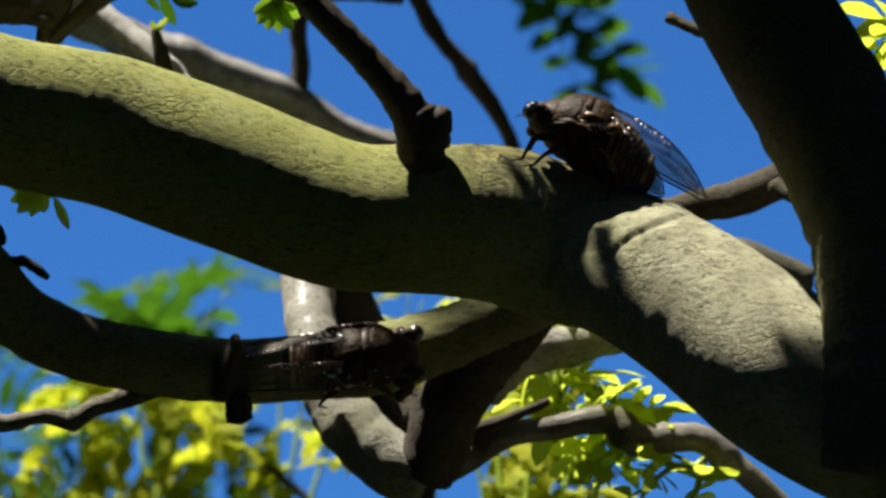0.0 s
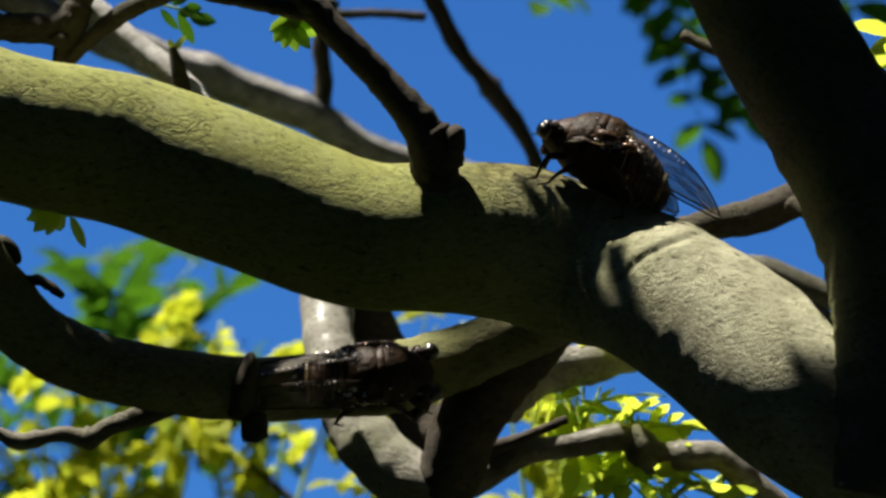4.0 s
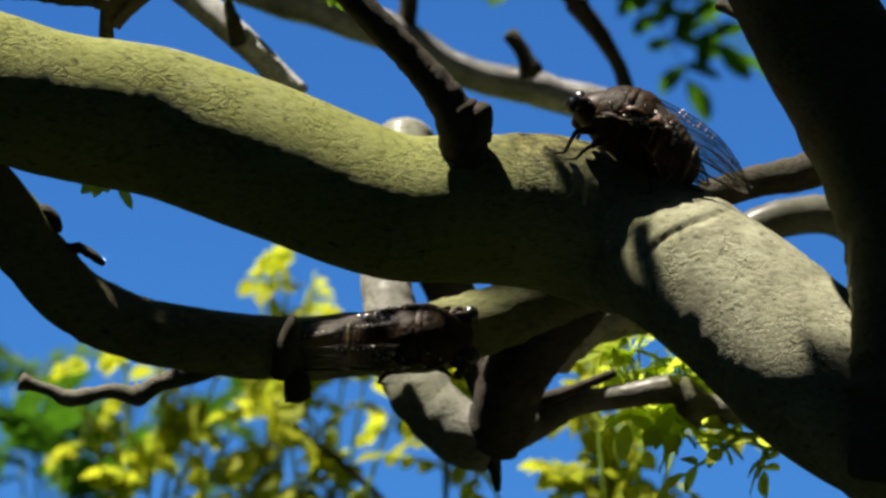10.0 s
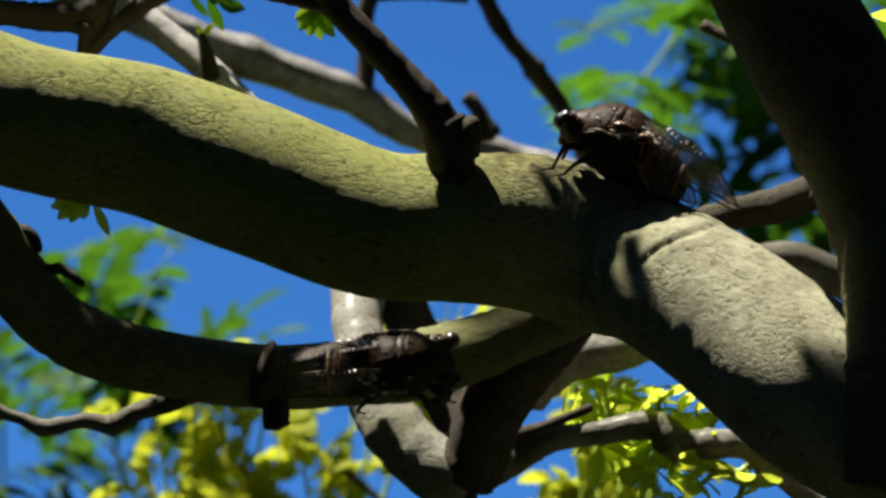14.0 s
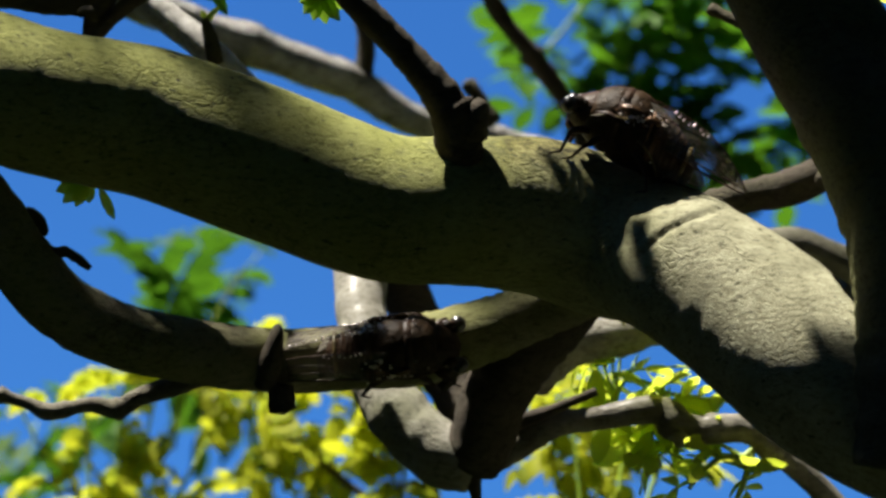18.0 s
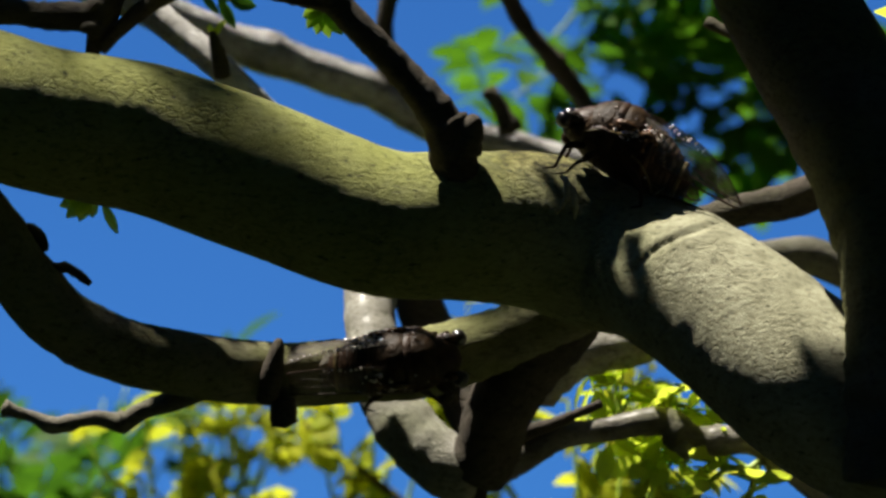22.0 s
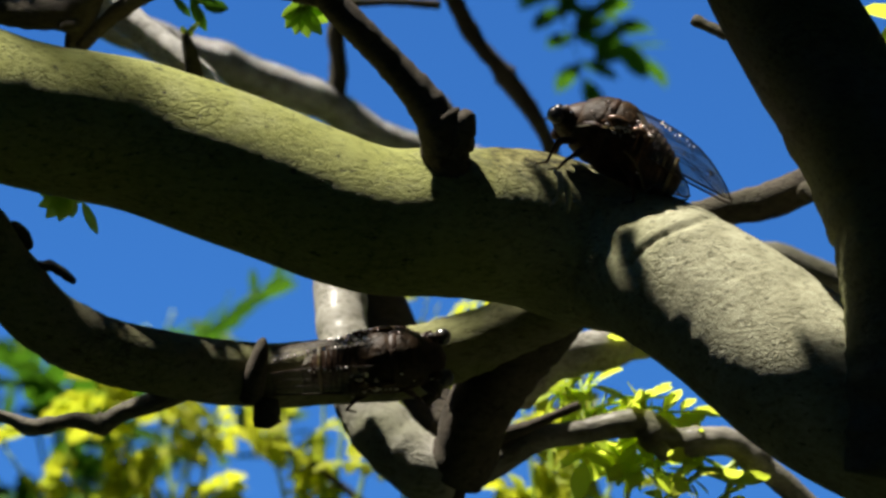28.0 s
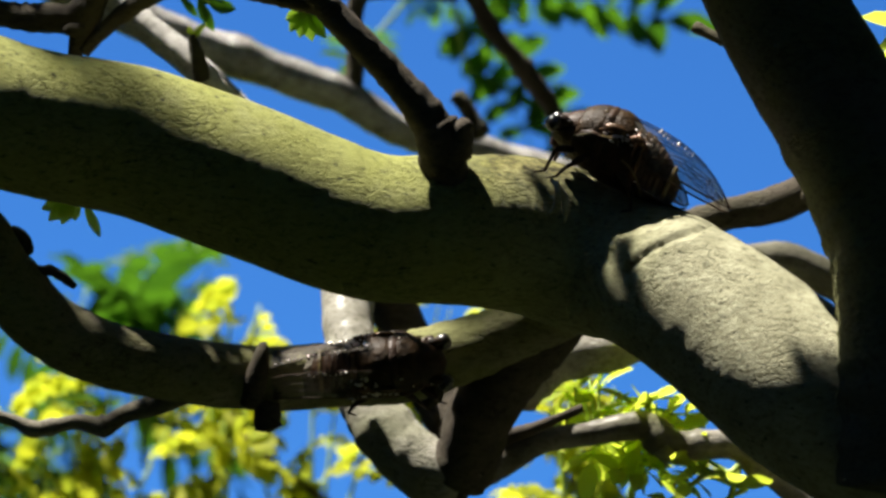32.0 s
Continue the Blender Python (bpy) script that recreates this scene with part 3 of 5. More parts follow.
def flake(at, way, length, width, seed, mat=LICHEN, lift=0.00003):
    """A thin flake of bark with a ragged outline, lying on the thick limb."""
    rng = random.Random(seed)
    way = Vector(way).normalized()
    spot, up = SKIN.find_nearest(Vector(at))[:2]
    side = up.cross(way).normalized()
    verts, faces = [], []
    for ring, share in enumerate((0.0, 0.55, 0.92, 1.0)):
        for i in range(24):
            a = i * math.pi / 12
            rough = 1 + 0.45 * noise.noise(Vector((math.cos(a) * 1.7, math.sin(a) * 1.7, seed))) + 0.2 * noise.noise(Vector((math.cos(a) * 5, math.sin(a) * 5, seed)))
            p = spot + (way * math.cos(a) * length + side * math.sin(a) * width) * 0.5 * rough * share
            q, n = SKIN.find_nearest(p)[:2]
            verts.append(q + n * (lift if ring < 3 else -0.0001))
    for ring in range(3):
        for i in range(24):
            j = (i + 1) % 24
            faces.append((ring * 24 + i, ring * 24 + j, ring * 24 + 24 + j, ring * 24 + 24 + i))
    part("bark_flake", mesh("bark_flake", verts, faces, mat), tree)


FLAKES = (((-0.0838, 0.6442, 1.7768), 0.0110, 0.0022), ((-0.0783, 0.6445, 1.7760), 0.0060, 0.0014), ((-0.0719, 0.6447, 1.7753), 0.0060, 0.0024), ((-0.0671, 0.6452, 1.7739), 0.0090, 0.0026), ((-0.0625, 0.6458, 1.7723), 0.0050, 0.0020))
for i, (at, long, wide) in enumerate(FLAKES):
    flake(at, (0.95, 0.05, -0.22), long, wide, 3.0 + 2.3 * i)
for i, (at, long) in enumerate((((-0.0590, 0.6414, 1.7638), 0.0009), ((-0.0468, 0.6430, 1.7626), 0.0006), ((0.0456, 0.6482, 1.7425), 0.0008), ((0.0520, 0.6510, 1.7435), 0.0007), ((0.0529, 0.6461, 1.7364), 0.0007), ((0.0547, 0.6458, 1.7344), 0.0006), ((0.0354, 0.6497, 1.7441), 0.0008), ((0.0504, 0.6435, 1.7291), 0.0007))):
    flake(at, (0.95, 0.05, -0.22), long, long * 0.6, 40.0 + i, BARK_DARK, 0.00006)


limb("bark_shred", [(0.0167, 0.6449, 1.7514, 0.00043), (0.0188, 0.6448, 1.7488, 0.00054), (0.0195, 0.6458, 1.7461, 0.00065), (0.0194, 0.6477, 1.7437, 0.00022)], LICHEN, tree, "pale hanging shred of bark", 8, 0.0008, 0.3, 46.0)
limb("bark_shred", [(0.0176, 0.6450, 1.7510, 0.00054), (0.0181, 0.6448, 1.7486, 0.00076), (0.0174, 0.6467, 1.7465, 0.00043), (0.0158, 0.6482, 1.7453, 0.00022)], LICHEN, tree, "", 8, 0.0008, 0.4, 47.0)


# ---- leaves ----
def leaflet(verts, faces, base, way, up, length, width, curl, fold=0.25):
    """One oval leaflet, folded a little along its midrib and curling at the tip."""
    way, up = Vector(way).normalized(), Vector(up)
    side = way.cross(up).normalized()
    up = side.cross(way).normalized()
    k = len(verts)
    rows = ((0.0, 0.10), (0.22, 0.72), (0.5, 1.0), (0.78, 0.78), (1.0, 0.12))
    for s, w in rows:
        mid = Vector(base) + way * (length * s) - up * (curl * length * s * s)
        half = width * 0.5 * w
        for g in (-1, 0, 1):
            verts.append(mid + side * (g * half) + up * (abs(g) * half * fold))
    for i in range(len(rows) - 1):
        for j in range(2):
            a = k + i * 3 + j
            faces.append((a, a + 1, a + 4, a + 3))


def frond_mesh(name, mat, length, pairs, size, width, curl, seed, droop=0.3):
    """A pinnate leaf along +x from the origin, its upper face to +z."""
    rng = random.Random(seed)
    verts, faces = [], []
    axis = lambda s: Vector((length * s, 0, -droop * length * s * s))
    v, f = tube([(*axis(s), 0.0006 - 0.0004 * s) for s in (0, 0.33, 0.66, 1)], 6, 0.004)
    verts += [Vector(q) for q in v]
    faces += f
    for i in range(pairs):
        s = (i + 0.8) / (pairs + 0.3)
        p = axis(s)
        for g in (-1, 1):
            w = Vector((0.55 + rng.uniform(-0.2, 0.2), g, rng.uniform(-0.25, 0.2)))
            n = Vector((rng.uniform(-0.35, 0.35), rng.uniform(-0.4, 0.4), 1))
            q = size * rng.uniform(0.75, 1.1) * (1.0 - 0.35 * abs(s - 0.5))
            leaflet(verts, faces, p, w, n, q, q * width * rng.uniform(0.85, 1.15), curl + rng.uniform(-0.2, 0.2))
    leaflet(verts, faces, axis(1), (1, 0, -droop), (0, 0, 1), size, size * width, curl)
    return mesh(name, verts, faces, mat)


YELLOW_LEAVES = [frond_mesh("leaf", LEAF_YELLOW, 0.009 + 0.002 * i, 3 + i % 2, 0.0071, 0.82, 0.45, 10 + i) for i in range(5)]
LIME_LEAVES = [frond_mesh("leaf", LEAF_LIME, 0.005 + 0.001 * i, 1 + i % 2, 0.0085, 0.48, 0.2, 20 + i) for i in range(5)]
GREEN_LEAVES = [frond_mesh("leaf", LEAF_GREEN, 0.045 + 0.006 * i, 6 + i % 3, 0.0175, 0.52, 0.15, 30 + i, 0.25) for i in range(5)]
DARK_LEAVES = [frond_mesh("leaf", LEAF_DARK, 0.040 + 0.006 * i, 7 + i % 3, 0.0150, 0.45, 0.15, 35 + i, 0.3) for i in range(4)]
SHADE_LEAVES = [frond_mesh("leaf", LEAF_GREEN, 0.016 + 0.002 * i, 3, 0.011, 0.6, 0.2, 44 + i) for i in range(4)]
LEAF_SPRING = leaf_material("spring_green_leaf", (0.30, 0.48, 0.03), (0.14, 0.28, 0.02), 0.7)
SMALL_LEAVES = [frond_mesh("leaf", LEAF_GREEN, 0.007 + 0.001 * i, 2 + i % 2, 0.0048, 0.55, 0.2, 40 + i) for i in range(4)]


def sprig(name, parent, place, stems, leaves, kinds, seed, label, spread=60.0, mat=None, scale=(0.8, 1.15), bare=0.25):
    """A spray: stems are lists of (x, y, z, radius) about its middle; leaves are set along the stems' outer halves."""
    rng = random.Random(seed)
    verts, faces = [], []
    spots = []
    for st in stems:
        v, f = tube(st, 8, 0.003, 0.1, seed)
        faces += [tuple(i + len(verts) for i in q) for q in f]
        verts += list(v)
        c = spline(st, 0.001)
        spots.append(c)
    ob = part(name, mesh(name, verts, faces, mat or STEM), parent, label)
    ob.matrix_basis = pose(*place)
    for i in range(leaves):
        c = spots[i % len(spots)]
        k = int((bare + (1 - bare) * ((i // len(spots) + rng.random()) / max(1, leaves // len(spots)))) * (len(c) - 1))
        k = min(k, len(c) - 1)
        p = c[k]
        lf = part("leaf", rng.choice(kinds), ob)
        d = (c[min(k + 2, len(c) - 1)] - c[max(k - 2, 0)])[:3]
        yaw = math.degrees(math.atan2(d[1], d[0]))
        m = pose(*p[:3], 0, 0, yaw + rng.uniform(-1, 1) * 180) @ pose(0, 0, 0, rng.uniform(-1, 1) * spread, rng.uniform(-0.9, 0.9) * spread, 0)
        lf.matrix_basis = m @ Matrix.Diagonal((*[rng.uniform(*scale)] * 3, 1))
    return ob


def spray_stems(n, reach, rise, seed, down=0.10, r=0.0006):
    """Stems that fan out from one foot below the middle."""
    rng = random.Random(seed)
    out = []
    for i in range(n):
        a = (i + 0.5) / n * 2 - 1 + rng.uniform(-0.15, 0.15)
        x, y, z = reach * a, rng.uniform(-0.4, 0.4) * reach, rise * (1 - 0.6 * a * a) + rng.uniform(-0.3, 0.3) * rise
        out.append([(0, 0, -down, r * 1.6), (0.15 * x, 0.2 * y, -0.55 * down, r * 1.3), (0.6 * x, 0.7 * y, 0.2 * z - 0.15 * down, r), (x, y, z, r * 0.6)])
    return out


# the yellow-leaved shrub behind, its foot on the ground below the view
shrub = tagged(new("shrub"), "shrub with young yellow-green leaves swaying in the wind", "shrub")
limb("shrub_stem", [(-0.02, 1.0, -0.05, 0.02), (-0.03, 0.98, 0.8, 0.012), (0.0, 0.95, 1.35, 0.008), (0.02, 0.93, 1.60, 0.005)], BARK_DARK, shrub, "", 14, 0.02, 0.1, 41.0)
yellow_a = sprig("yellow_spray", shrub, (-0.0936, 0.9493, 1.7863), spray_stems(6, 0.032, 0.018, 51), 46, YELLOW_LEAVES, 51, "blurred spray of yellow young leaves")
yellow_b = sprig("yellow_spray", shrub, (-0.0451, 0.9392, 1.7848), spray_stems(5, 0.024, 0.016, 52), 38, YELLOW_LEAVES, 52, "blurred spray of yellow young leaves")
yellow_c = sprig("yellow_spray", shrub, (-0.0695, 0.9504, 1.8127), spray_stems(3, 0.012, 0.008, 53), 26, YELLOW_LEAVES, 53, "spray of yellow young leaves")
yellow_d = sprig("yellow_spray", shrub, (0.0206, 0.8645, 1.7563), spray_stems(4, 0.018, 0.016, 54), 34, YELLOW_LEAVES, 54, "yellow-green young leaves")
yellow_e = sprig("yellow_spray", shrub, (0.0256, 0.8818, 1.7963), spray_stems(4, 0.012, 0.008, 56, 0.06, 0.0003), 24, YELLOW_LEAVES, 56, "yellow-green young leaves", mat=LEAF_YELLOW)
yellow_f = sprig("yellow_spray", shrub, (-0.0141, 0.9078, 1.8127), spray_stems(4, 0.014, 0.006, 57, 0.06, 0.0003), 26, YELLOW_LEAVES, 57, "yellow-green young leaves", mat=LEAF_YELLOW)
green_low = sprig("green_spray", shrub, (-0.1235, 1.0680, 1.8404), spray_stems(6, 0.058, 0.030, 55), 27, DARK_LEAVES, 55, "dark green feathery leaves")


part("twig", mesh("twig", *tube([(-0.016, -0.01, 0.006, 0.0005), (-0.006, -0.01, -0.004, 0.0008), (0.002, -0.008, -0.010, 0.0011), (0.014, -0.004, -0.020, 0.0012), (0.024, 0.0, -0.034, 0.0014)], 10, 0.002, 0.2, 3), BARK_DARK), yellow_b, "thin dark twig among the leaves")


# shoots and fronds of the tree itself
lime_shoot = sprig("lime_shoot", tree, (0.0243, 0.7357, 1.7357), spray_stems(5, 0.006, 0.007, 61, 0.008, 0.00035), 11, LIME_LEAVES, 61, "fresh lime-green shoot", scale=(0.95, 1.3))
lime_tuft = sprig("lime_shoot", tree, (0.0379, 0.7313, 1.7303), spray_stems(3, 0.004, 0.002, 62, 0.003, 0.0003), 6, LIME_LEAVES, 62, "fresh lime-green shoot")
lime_under = sprig("lime_shoot", tree, (0.0352, 0.7403, 1.7233), spray_stems(3, 0.007, -0.004, 63, 0.002, 0.0004), 9, LIME_LEAVES, 63, "fresh lime-green shoot", 50, scale=(0.9, 1.1))
lime_stalk = sprig("lime_shoot", tree, (0.0507, 0.7298, 1.7170), [[(0.006, 0, 0.004, 0.0010), (0.003, 0, 0, 0.0010), (-0.002, 0, 0, 0.0009), (-0.007, 0, 0.002, 0.0006)], [(0.004, 0, 0.001, 0.0009), (0.003, 0, -0.004, 0.0008), (0.001, 0, -0.009, 0.0006)], [(-0.002, 0, 0, 0.0008), (-0.006, 0, -0.003, 0.0006), (-0.009, 0, -0.007, 0.0005)]], 7, LIME_LEAVES, 64, "bright green stalk with small leaflets", 50)
frond_top = sprig("green_spray", tree, (0.0441, 1.0077, 1.9476), spray_stems(3, 0.040, -0.01, 71, -0.04), 12, GREEN_LEAVES, 71, "blurred green feathery leaves", 40)
frond_side = sprig("green_spray", tree, (0.1256, 1.0080, 2.0052), spray_stems(6, 0.066, -0.02, 72, -0.05), 20, GREEN_LEAVES, 72, "blurred green feathery leaves", 40)
frond_left = sprig("green_spray", tree, (-0.0867, 1.0596, 1.8634), spray_stems(3, 0.030, 0.008, 73, 0.06, 0.0004), 9, DARK_LEAVES, 73, "blurred green feathery leaves", 40)
def shoot(foot, stem, leaves, mat, label, seed):
    """A small shoot: its stem from foot, and leaves as (base, tip, width, lobes); a lobed leaf is a fan cut to its base."""
    rng = random.Random(seed)
    at = lambda p: Vector(p) - Vector(foot)
    v, f = tube([(*at(p), 0.00035 - 0.00015 * i / len(stem)) for i, p in enumerate(stem)], 8, 0.001, 0.1, seed)
    ob = part("leaf_tuft", mesh("leaf_tuft", [Vector(q) for q in v], f, STEM), tree, label)
    ob.matrix_basis = pose(*foot)
    for base, tip, width, lobes in leaves:
        verts, faces = [], []
        way = at(tip) - at(base)
        face = Vector((rng.uniform(-0.4, 0.4), 0, 0)) - AHEAD
        for j in range(lobes):
            a = radians(75) * (2 * j / (lobes - 1) - 1) if lobes > 1 else 0.0
            w = Matrix.Rotation(a, 3, AHEAD) @ way + AHEAD * (rng.uniform(-0.25, 0.25) * way.length)
            long = way.length * (1 - 0.2 * abs(a)) * (rng.uniform(0.88, 1.08) if lobes > 1 else 1.0)
            leaflet(verts, faces, Vector((0, 0, 0)), w, face + AHEAD * (0.1 * (j % 2)), long, width, rng.uniform(-0.05, 0.22), 0.3)
        lf = part("leaf", mesh("leaf", verts, faces, mat), ob)
        lf.matrix_basis = Matrix.Translation(at(base))
    return ob


shoot((-0.0653, 0.7004, 1.8146), ((-0.0653, 0.7004, 1.8146), (-0.0620, 0.7008, 1.8140), (-0.0588, 0.7012, 1.8131), (-0.0575, 0.7017, 1.8118)), (
    ((-0.0639, 0.7010, 1.8136), (-0.0601, 0.7026, 1.8094), 0.0019, 1), ((-0.0602, 0.7014, 1.8130), (-0.0568, 0.7038, 1.8066), 0.0027, 1), ((-0.0614, 0.7005, 1.8143), (-0.0580, 0.7000, 1.8164), 0.0024, 1),
    ((-0.0590, 0.7009, 1.8136), (-0.0550, 0.7011, 1.8137), 0.0026, 1), ((-0.0577, 0.7017, 1.8120), (-0.0518, 0.7022, 1.8109), 0.0032, 1), ((-0.0600, 0.7010, 1.8134), (-0.0572, 0.7016, 1.8124), 0.0024, 1)), LEAF_GREEN, "small green leaves on a fine stalk", 81)
shoot((-0.0330, 0.6770, 1.8030), ((-0.0330, 0.6770, 1.8030), (-0.0340, 0.6776, 1.8018), (-0.0345, 0.6779, 1.8008)), (
    ((-0.0345, 0.6779, 1.8004), (-0.0334, 0.6806, 1.7940), 0.0031, 7), ((-0.0340, 0.6776, 1.8018), (-0.0376, 0.6785, 1.7998), 0.0026, 3)), LEAF_SPRING, "lobed green leaf against the sky", 82)
shoot((-0.0775, 0.6776, 1.7606), ((-0.0775, 0.6776, 1.7606), (-0.0790, 0.6779, 1.7598), (-0.0806, 0.6780, 1.7596)), (
    ((-0.0808, 0.6781, 1.7594), (-0.0874, 0.6788, 1.7572), 0.0031, 7),), LEAF_LIME, "lobed yellow-green leaf under the limb", 83)
shoot((-0.0770, 0.6778, 1.7600), ((-0.0770, 0.6778, 1.7600), (-0.0779, 0.6783, 1.7588), (-0.0782, 0.6786, 1.7578)), (
    ((-0.0783, 0.6785, 1.7582), (-0.0754, 0.6809, 1.7519), 0.0022, 1), ((-0.0775, 0.6780, 1.7594), (-0.0800, 0.6784, 1.7580), 0.0020, 1), ((-0.0772, 0.6780, 1.7594), (-0.0746, 0.6784, 1.7584), 0.0019, 1)), LEAF_LIME, "small drooping yellow-green leaves", 84)
shoot((-0.0608, 0.6992, 1.8034), ((-0.0608, 0.6992, 1.8034), (-0.0600, 0.6990, 1.8046), (-0.0594, 0.6988, 1.8054)), (
    ((-0.0603, 0.6990, 1.8038), (-0.0578, 0.6985, 1.8062), 0.0013, 1), ((-0.0606, 0.6990, 1.8036), (-0.0615, 0.6990, 1.8055), 0.0014, 1), ((-0.0606, 0.6988, 1.8030), (-0.0590, 0.6988, 1.8050), 0.0016, 1)), LEAF_LIME, "opening yellow-green bud", 86)
sprig("leaf_tuft", tree, (0.0925, 0.6527, 1.7835), spray_stems(3, 0.005, -0.004, 85, -0.006, 0.0004), 6, LIME_LEAVES, 85, "small yellow-green leaves")

ACROSS = SUN_WAY.cross(Vector((0, 1, 0))).normalized()
ALONG = SUN_WAY.cross(ACROSS).normalized()
# unseen leaf sprays added to shade chosen places, and leaves that dim the sky
MID_LEAVES = [frond_mesh("leaf", LEAF_GREEN, 0.004 + 0.0004 * i, 2, 0.0042, 0.7, 0.2, 58 + i) for i in range(3)]
OVER_BRANCH = ((-0.5291, -0.8412), (-0.5431, -0.8587), (-0.5590, -0.8674), (-0.5810, -0.8787), (-0.6029, -0.8866))
over_branch = []
for i, (shift, leaves) in enumerate(((-0.0045, 90), (0.0, 80), (0.0045, 90))):
    ends = [ACROSS * (u - OVER_BRANCH[0][0] + 0.5 * shift) + ALONG * (v - OVER_BRANCH[0][1] + shift) for u, v in OVER_BRANCH]
    over_branch.append(sprig("shade_spray", tree, tuple(ACROSS * OVER_BRANCH[0][0] + ALONG * OVER_BRANCH[0][1] + SUN_WAY * (1.74 + 0.006 * i)), [[(*e, 0.0008) for e in ends]], leaves, MID_LEAVES, 92 + i, "unseen green leaves added to cast shade", 28, bare=0.0))
ends = [ACROSS * (-0.007 * k) for k in range(4)]
sprig("shade_spray", tree, tuple(ACROSS * -0.6269 + ALONG * -0.8862 + SUN_WAY * 2.3), [[(*e, 0.0008) for e in ends]], 15, MID_LEAVES, 89, "unseen green leaves added to cast shade", 28, bare=0.0)

for i, (u, v, wide) in enumerate(((-0.6929, -0.8020, 0.006), (-0.7029, -0.8037, 0.007), (-0.7134, -0.8049, 0.007), (-0.6869, -0.8007, 0.005))):
    sprig("shade_spray", tree, tuple(ACROSS * u + ALONG * v + SUN_WAY * (1.74 + 0.006 * i)), spray_stems(5, wide, 0.003, 94 + i, -0.006), 56, SMALL_LEAVES, 94 + i, "unseen green leaves added to cast shade", 30)

# Added out of view; drifts across the sun to dim the thick limb.
sway_spray = sprig("shade_spray", tree, tuple(ACROSS * -0.5581 + ALONG * -0.8521 + SUN_WAY * 2.75), [[(*(ACROSS * (0.035 - 0.075 * k / 3) + ALONG * (0.014 * (j - 1))), 0.0008) for k in range(4)] for j in range(3)], 23, SHADE_LEAVES, 88, "unseen swaying leaves added to dim the thick limb", 28, bare=0.0)
sprig("shade_spray", tree, tuple(ACROSS * -0.7268 + ALONG * -0.8020 + SUN_WAY * 1.79), spray_stems(8, 0.024, 0.008, 91, -0.02), 150, SHADE_LEAVES, 91, "unseen dense leaves added to shade the upright limb", 28)
TINY_LEAVES = [frond_mesh("leaf", LEAF_GREEN, 0.0022 + 0.0003 * i, 2, 0.0022, 0.7, 0.2, 48 + i) for i in range(3)]
# Small unseen blockers along the sun's rays shape the edges of lit bark.
for i, (u0, u1, v, n, big) in enumerate(((-0.6949, -0.6799, -0.8112, 44, 1), (-0.6860, -0.6790, -0.8146, 34, 0.7), (-0.6597, -0.6561, -0.8332, 20, 0.5), (-0.6597, -0.6576, -0.8346, 14, 0.5), (-0.6597, -0.6576, -0.8359, 14, 0.5), (-0.6569, -0.6519, -0.8390, 22, 0.6), (-0.6559, -0.6519, -0.8413, 18, 0.6), (-0.6529, -0.6489, -0.8410, 16, 0.7), (-0.6529, -0.6499, -0.8354, 16, 1), (-0.6219, -0.5990, -0.8725, 30, 0.8), (-0.6529, -0.6499, -0.8326, 16, 1))):
    ends = [ACROSS * (u - u1) for u in (u0, (2 * u0 + u1) / 3, (u0 + 2 * u1) / 3, u1)]
    sprig("shade_spray", tree, tuple(ACROSS * u1 + ALONG * v + SUN_WAY * (1.76 + 0.004 * i)), [[(*e, 0.0006) for e in reversed(ends)]], n, TINY_LEAVES, 97 + i, "unseen small leaves added to trim the sunlit patches", 25, scale=(0.85 * big, 1.1 * big), bare=0.0)


# Unseen leaf shell, open to view and sun; its count sets the fill light.
def dimming_canopy(count, seed):
    rng = np.random.default_rng(seed)
    view = np.array((0, math.cos(radians(TILT)), math.sin(radians(TILT))))
    verts, faces = [], []
    while len(faces) < count:
        d = rng.normal(size=3)
        d /= np.linalg.norm(d)
        p = np.array((0, 0.85, 1.7)) + d * rng.uniform(2.2, 3.4) * (1.1 + 0.35 * noise.noise(Vector(d) * 2.3))
        if p[2] < 0.1 or d @ view > 0.93 or d @ np.array(SUN_WAY) > 0.962:
            continue
        a = rng.normal(size=3)
        a /= np.linalg.norm(a)
        b = np.cross(a, rng.normal(size=3))
        b /= np.linalg.norm(b)
        k = len(verts)
        verts += [p - a * 0.17, p + b * 0.10, p + a * 0.17, p - b * 0.10]
        faces.append((k, k + 1, k + 2, k + 3))
    return mesh("unseen_dimming_leaves", verts, faces, LEAF_CANOPY, False)


LEAF_CANOPY = plain("unseen_dark_leaf", (0.030, 0.045, 0.006), (0.07, 0.095, 0.012), 9.0, 0.8)
tagged(new("unseen_dimming_leaves", dimming_canopy(16000, 5)), "unseen dark green leaves added all round to dim the sky light", "foliage", kind="stuff")


# ---- cicadas ----
def loft(rings, sides=24, power=2.0):
    """A body through (x, half width, lowest z, highest z) rings, lengths in millimetres."""
    c = spline([(r[0] / 1000, r[1] / 1000, r[2] / 1000, r[3] / 1000) for r in rings], 0.0005)
    verts, faces = [], []
    for x, w, lo, hi in c:
        for j in range(sides):
            a = 2 * math.pi * j / sides
            verts.append((x, max(w, 1e-5) * math.cos(a), (lo + hi) / 2 + (hi - lo) / 2 * math.sin(a)))
    for i in range(len(c) - 1):
        for j in range(sides):
            j2 = (j + 1) % sides
            faces.append((i * sides + j, i * sides + j2, (i + 1) * sides + j2, (i + 1) * sides + j))
    faces.append(tuple(range(sides))[::-1])
    faces.append(tuple((len(c) - 1) * sides + j for j in range(sides)))
    return verts, faces


